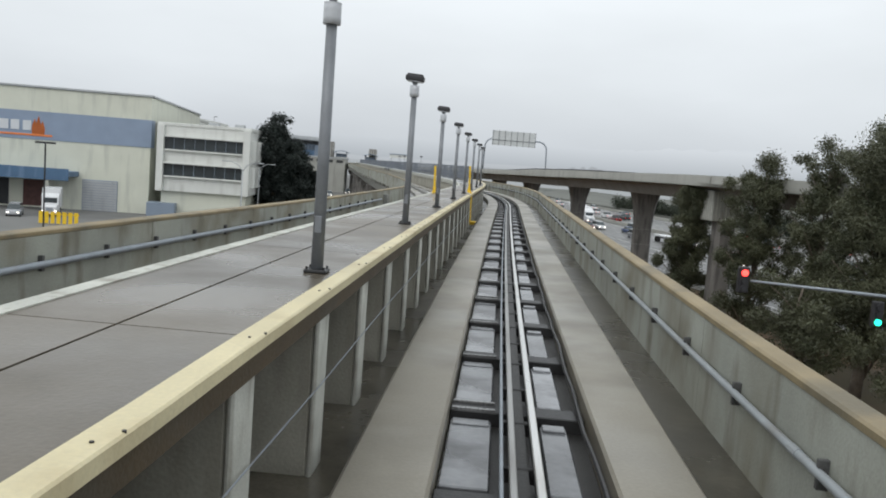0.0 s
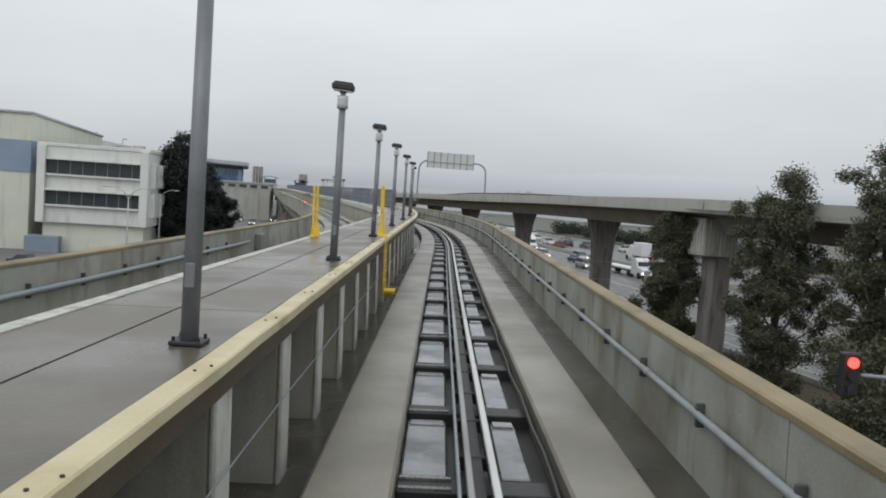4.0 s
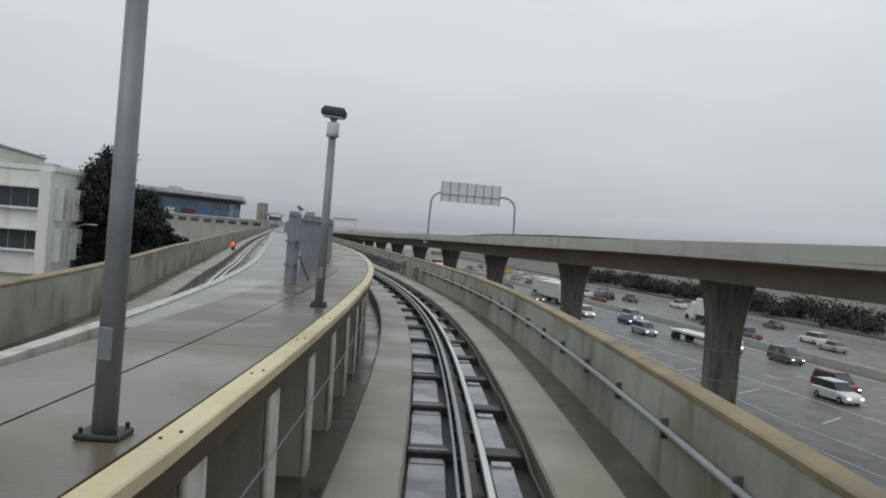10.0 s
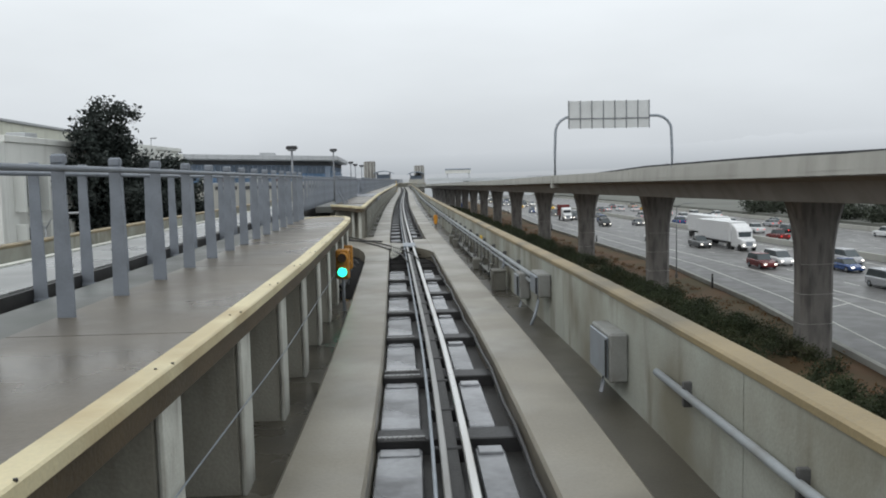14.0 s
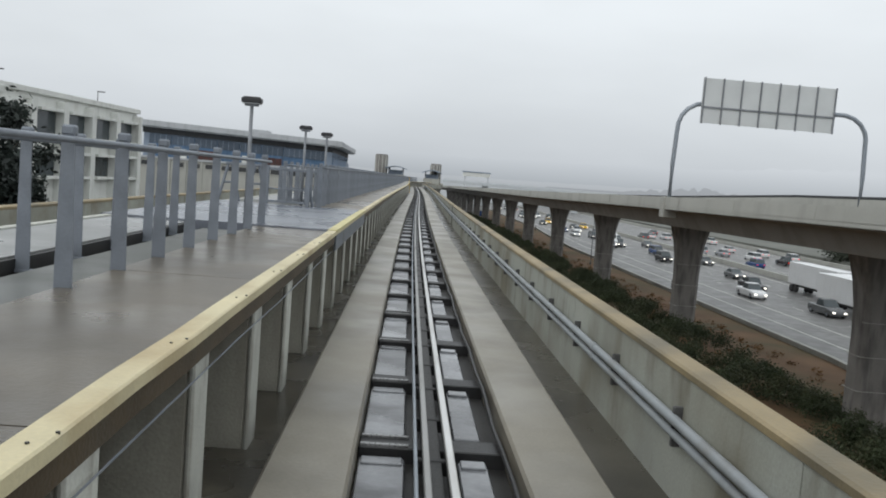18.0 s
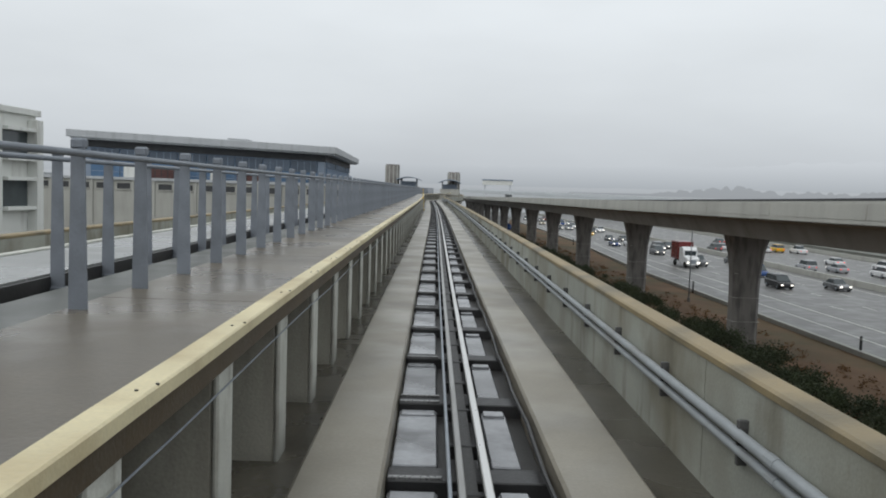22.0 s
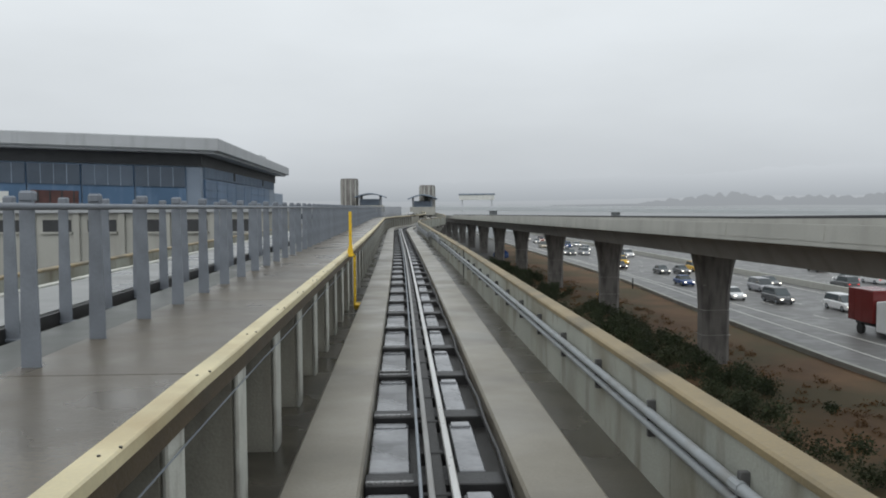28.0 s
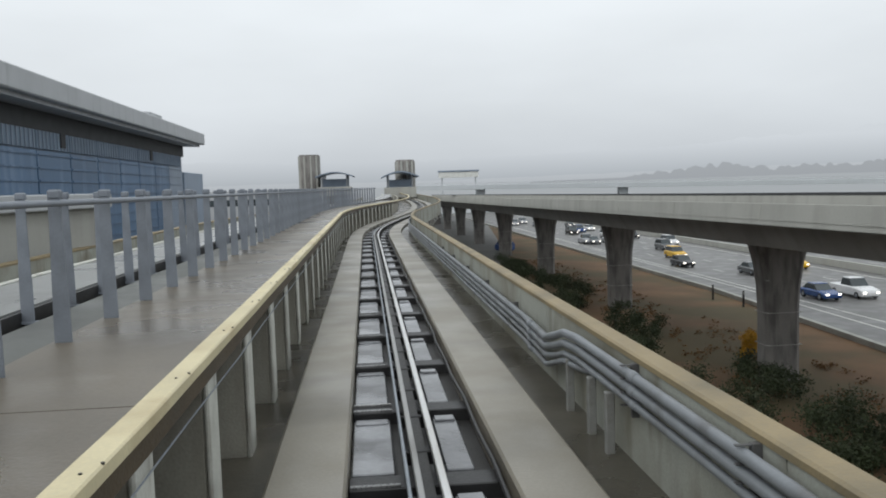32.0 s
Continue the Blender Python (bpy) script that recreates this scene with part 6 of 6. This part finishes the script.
tk.matrix_basis = pose(-53.5, 132.0, GZ + 0.05, 0, 0, 20)
tk["group"] = "parked trucks"
t = thing("barrier_fence", pose(-50.4, 122.0, GZ + 0.05, 0, 0, 10), "yellow slatted safety fence on the paving", "fence")
for i in range(7):
    part("slat", box(0.75 * i, 0.75 * i + 0.5, -0.05, 0.05, 0.1, 1.7, 0.01), YELLOW, t)
part("rail", box(0, 5.1, 0.05, 0.1, 1.3, 1.45, 0.0), YELLOW, t)

# traffic signal arm over the street
t = thing("traffic_signal", pose(15.4, 45.6, GZ), "traffic signal mast arm with red and green heads", "traffic light")
part("pole", tube([(14.2, 0.4, 0), (14.2, 0.4, 7.3)], 0.16, 10, taper=0.8), GALV, t, smooth=True)
part("arm", tube([(14.2, 0.4, 7.0), (7, 0.2, 7.6), (0.35, 0, 7.9)], 0.11, 10, taper=0.5), GALV, t, smooth=True)
for x, z, lit in ((0.0, 7.45, RED), (6.2, 6.35, GREEN)):
    h = part("signal_head", box(x - 0.24, x + 0.24, -0.12, 0.16, z - 0.1, z + 1.05, 0.04), BLACK, t)
    for k in range(3):
        on = (k == 2 and lit is RED) or (k == 0 and lit is GREEN)
        part("lens", tube([(x, -0.2, z + 0.12 + 0.34 * k), (x, -0.12, z + 0.12 + 0.34 * k)], 0.14, 12), lit if on else BLACK, h)

# ---- the station ahead, towers, overpass and hills ----
def platform_canopy(m, w, h, label):
    t = thing("station_canopy", m, label, "canopy", "station canopies")
    pts = [(-w / 2 + w * i / 12, h + 1.1 * math.sin(math.pi * i / 12)) for i in range(13)]
    bm = bmesh.new()
    for y in (0.0, 16.0):
        for dz in (0.0, 0.25):
            for x, z in pts:
                bm.verts.new((x, y, z + dz))
    bm.verts.ensure_lookup_table()
    n = len(pts)
    g = lambda a, b, i: bm.verts[(a * 2 + b) * n + i]
    for i in range(n - 1):
        bm.faces.new((g(0, 1, i), g(0, 1, i + 1), g(1, 1, i + 1), g(1, 1, i)))
        bm.faces.new((g(0, 0, i), g(1, 0, i), g(1, 0, i + 1), g(0, 0, i + 1)))
        bm.faces.new((g(0, 0, i), g(0, 0, i + 1), g(0, 1, i + 1), g(0, 1, i)))
        bm.faces.new((g(1, 0, i), g(1, 1, i), g(1, 1, i + 1), g(1, 0, i + 1)))
    part("roof", bm, SLATE, t)
    for x in (-w * 0.32, w * 0.32):
        for y in (1.0, 8.0, 15.0):
            part("post", tube([(x, y, -3.0), (x, y, h + 0.7)], 0.18, 8), POLE, t)
    part("platform", box(-w * 0.42, w * 0.42, 0, 18, -3.2, -1.0, 0.05), VIA, t)
    part("glass_wall", box(-w * 0.34, w * 0.34, 5, 5.2, -1.0, h - 0.4, 0.0), SLATE, t)
    part("support", box(-w * 0.25, w * 0.25, 4, 12, GZ - 4, -3.2, 0.05), VIADARK, t)


platform_canopy(pose(-46.3, 486.0, 4.0, 0, 0, 6), 9.6, 1.4, "arched grey canopy over the station platform")
platform_canopy(pose(-27.2, 452.0, 3.4, 0, 0, 6), 7.8, 1.0, "arched grey canopy over the station platform")
for x, y, rad, top in ((-54.6, 498.0, 2.7, 11.6), (-27.4, 470.0, 2.1, 8.6)):
    t = thing("round_tower", pose(x, y, GZ), "round ribbed grey concrete tower by the station", "tower", "towers")
    part("shaft", tube([(0, 0, 0), (0, 0, top - GZ)], rad, 20), VIADARK, t, smooth=True)
    for i in range(10):
        a = i * math.tau / 10
        part("rib", box(rad * math.cos(a) - 0.2, rad * math.cos(a) + 0.2, rad * math.sin(a) - 0.2, rad * math.sin(a) + 0.2, 0, top - GZ - 0.4), VIA, t)
# mist over the far road is only its pale colour
t = thing("overpass", pose(-30.0, 545.0, 0, 0, 0.9, -1), "distant elevated road, its colour paled to stand for mist", "overpass")
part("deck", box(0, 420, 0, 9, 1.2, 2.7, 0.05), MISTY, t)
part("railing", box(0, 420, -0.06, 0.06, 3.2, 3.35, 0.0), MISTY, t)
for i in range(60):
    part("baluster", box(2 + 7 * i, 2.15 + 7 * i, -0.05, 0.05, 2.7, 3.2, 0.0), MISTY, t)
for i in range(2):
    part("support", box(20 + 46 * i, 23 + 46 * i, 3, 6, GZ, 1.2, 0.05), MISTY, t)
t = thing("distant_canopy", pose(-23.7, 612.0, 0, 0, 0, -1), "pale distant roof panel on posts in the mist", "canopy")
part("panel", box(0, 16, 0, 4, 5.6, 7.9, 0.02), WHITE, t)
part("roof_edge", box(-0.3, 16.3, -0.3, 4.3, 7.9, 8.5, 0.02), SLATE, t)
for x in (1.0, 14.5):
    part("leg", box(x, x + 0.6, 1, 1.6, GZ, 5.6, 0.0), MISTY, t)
# far buildings take the pale fascia colour in place of haze
for i, (x, y, w, d, h) in enumerate(((-130, 430, 60, 30, 11), (-92, 520, 34, 30, 12.5), (-190, 330, 70, 40, 13))):
    t = thing("distant_building", pose(x, y, GZ, 0, 0, 6), "low airport building in pale cladding that stands for mist", "building", "distant buildings")
    part("wall", box(0, w, 0, d, 0, h, 0.1), FASCIA, t)
    for k in range(int(w / 6)):
        part("window", box(1.5 + 6 * k, 5.5 + 6 * k, -0.06, 0.0, h - 4.5, h - 2.6, 0.0), DARKGLASS, t)


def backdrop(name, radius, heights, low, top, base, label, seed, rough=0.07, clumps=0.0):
    """A far silhouette round the place; it glows, with haze put into its colours, paler upward."""
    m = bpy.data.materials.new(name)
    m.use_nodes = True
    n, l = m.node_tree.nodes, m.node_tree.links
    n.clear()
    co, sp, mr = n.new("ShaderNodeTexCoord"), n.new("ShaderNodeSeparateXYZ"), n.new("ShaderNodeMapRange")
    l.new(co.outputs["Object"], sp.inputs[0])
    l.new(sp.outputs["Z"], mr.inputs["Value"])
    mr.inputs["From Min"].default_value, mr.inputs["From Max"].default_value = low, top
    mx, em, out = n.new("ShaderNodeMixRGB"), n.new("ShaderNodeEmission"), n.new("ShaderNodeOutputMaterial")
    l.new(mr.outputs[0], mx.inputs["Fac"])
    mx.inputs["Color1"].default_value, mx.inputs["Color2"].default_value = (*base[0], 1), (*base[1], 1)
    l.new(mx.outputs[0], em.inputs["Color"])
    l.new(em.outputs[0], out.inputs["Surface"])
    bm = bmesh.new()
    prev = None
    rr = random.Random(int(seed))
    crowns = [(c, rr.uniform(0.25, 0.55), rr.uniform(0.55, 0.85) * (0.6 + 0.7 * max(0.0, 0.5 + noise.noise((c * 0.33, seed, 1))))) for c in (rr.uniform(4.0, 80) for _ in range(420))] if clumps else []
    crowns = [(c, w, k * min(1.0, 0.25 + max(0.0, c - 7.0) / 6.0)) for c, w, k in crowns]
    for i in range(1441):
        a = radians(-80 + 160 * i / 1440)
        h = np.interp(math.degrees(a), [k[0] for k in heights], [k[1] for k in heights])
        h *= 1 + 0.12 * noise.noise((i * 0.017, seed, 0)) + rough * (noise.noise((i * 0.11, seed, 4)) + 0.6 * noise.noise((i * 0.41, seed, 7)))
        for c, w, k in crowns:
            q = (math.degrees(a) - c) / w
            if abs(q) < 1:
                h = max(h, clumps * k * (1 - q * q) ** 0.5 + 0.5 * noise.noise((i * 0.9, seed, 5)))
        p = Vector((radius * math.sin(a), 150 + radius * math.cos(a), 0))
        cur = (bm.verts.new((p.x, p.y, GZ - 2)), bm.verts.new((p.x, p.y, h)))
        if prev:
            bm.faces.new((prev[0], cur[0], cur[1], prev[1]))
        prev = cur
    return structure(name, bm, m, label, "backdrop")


# haze is painted here: glowing greys that pale with height
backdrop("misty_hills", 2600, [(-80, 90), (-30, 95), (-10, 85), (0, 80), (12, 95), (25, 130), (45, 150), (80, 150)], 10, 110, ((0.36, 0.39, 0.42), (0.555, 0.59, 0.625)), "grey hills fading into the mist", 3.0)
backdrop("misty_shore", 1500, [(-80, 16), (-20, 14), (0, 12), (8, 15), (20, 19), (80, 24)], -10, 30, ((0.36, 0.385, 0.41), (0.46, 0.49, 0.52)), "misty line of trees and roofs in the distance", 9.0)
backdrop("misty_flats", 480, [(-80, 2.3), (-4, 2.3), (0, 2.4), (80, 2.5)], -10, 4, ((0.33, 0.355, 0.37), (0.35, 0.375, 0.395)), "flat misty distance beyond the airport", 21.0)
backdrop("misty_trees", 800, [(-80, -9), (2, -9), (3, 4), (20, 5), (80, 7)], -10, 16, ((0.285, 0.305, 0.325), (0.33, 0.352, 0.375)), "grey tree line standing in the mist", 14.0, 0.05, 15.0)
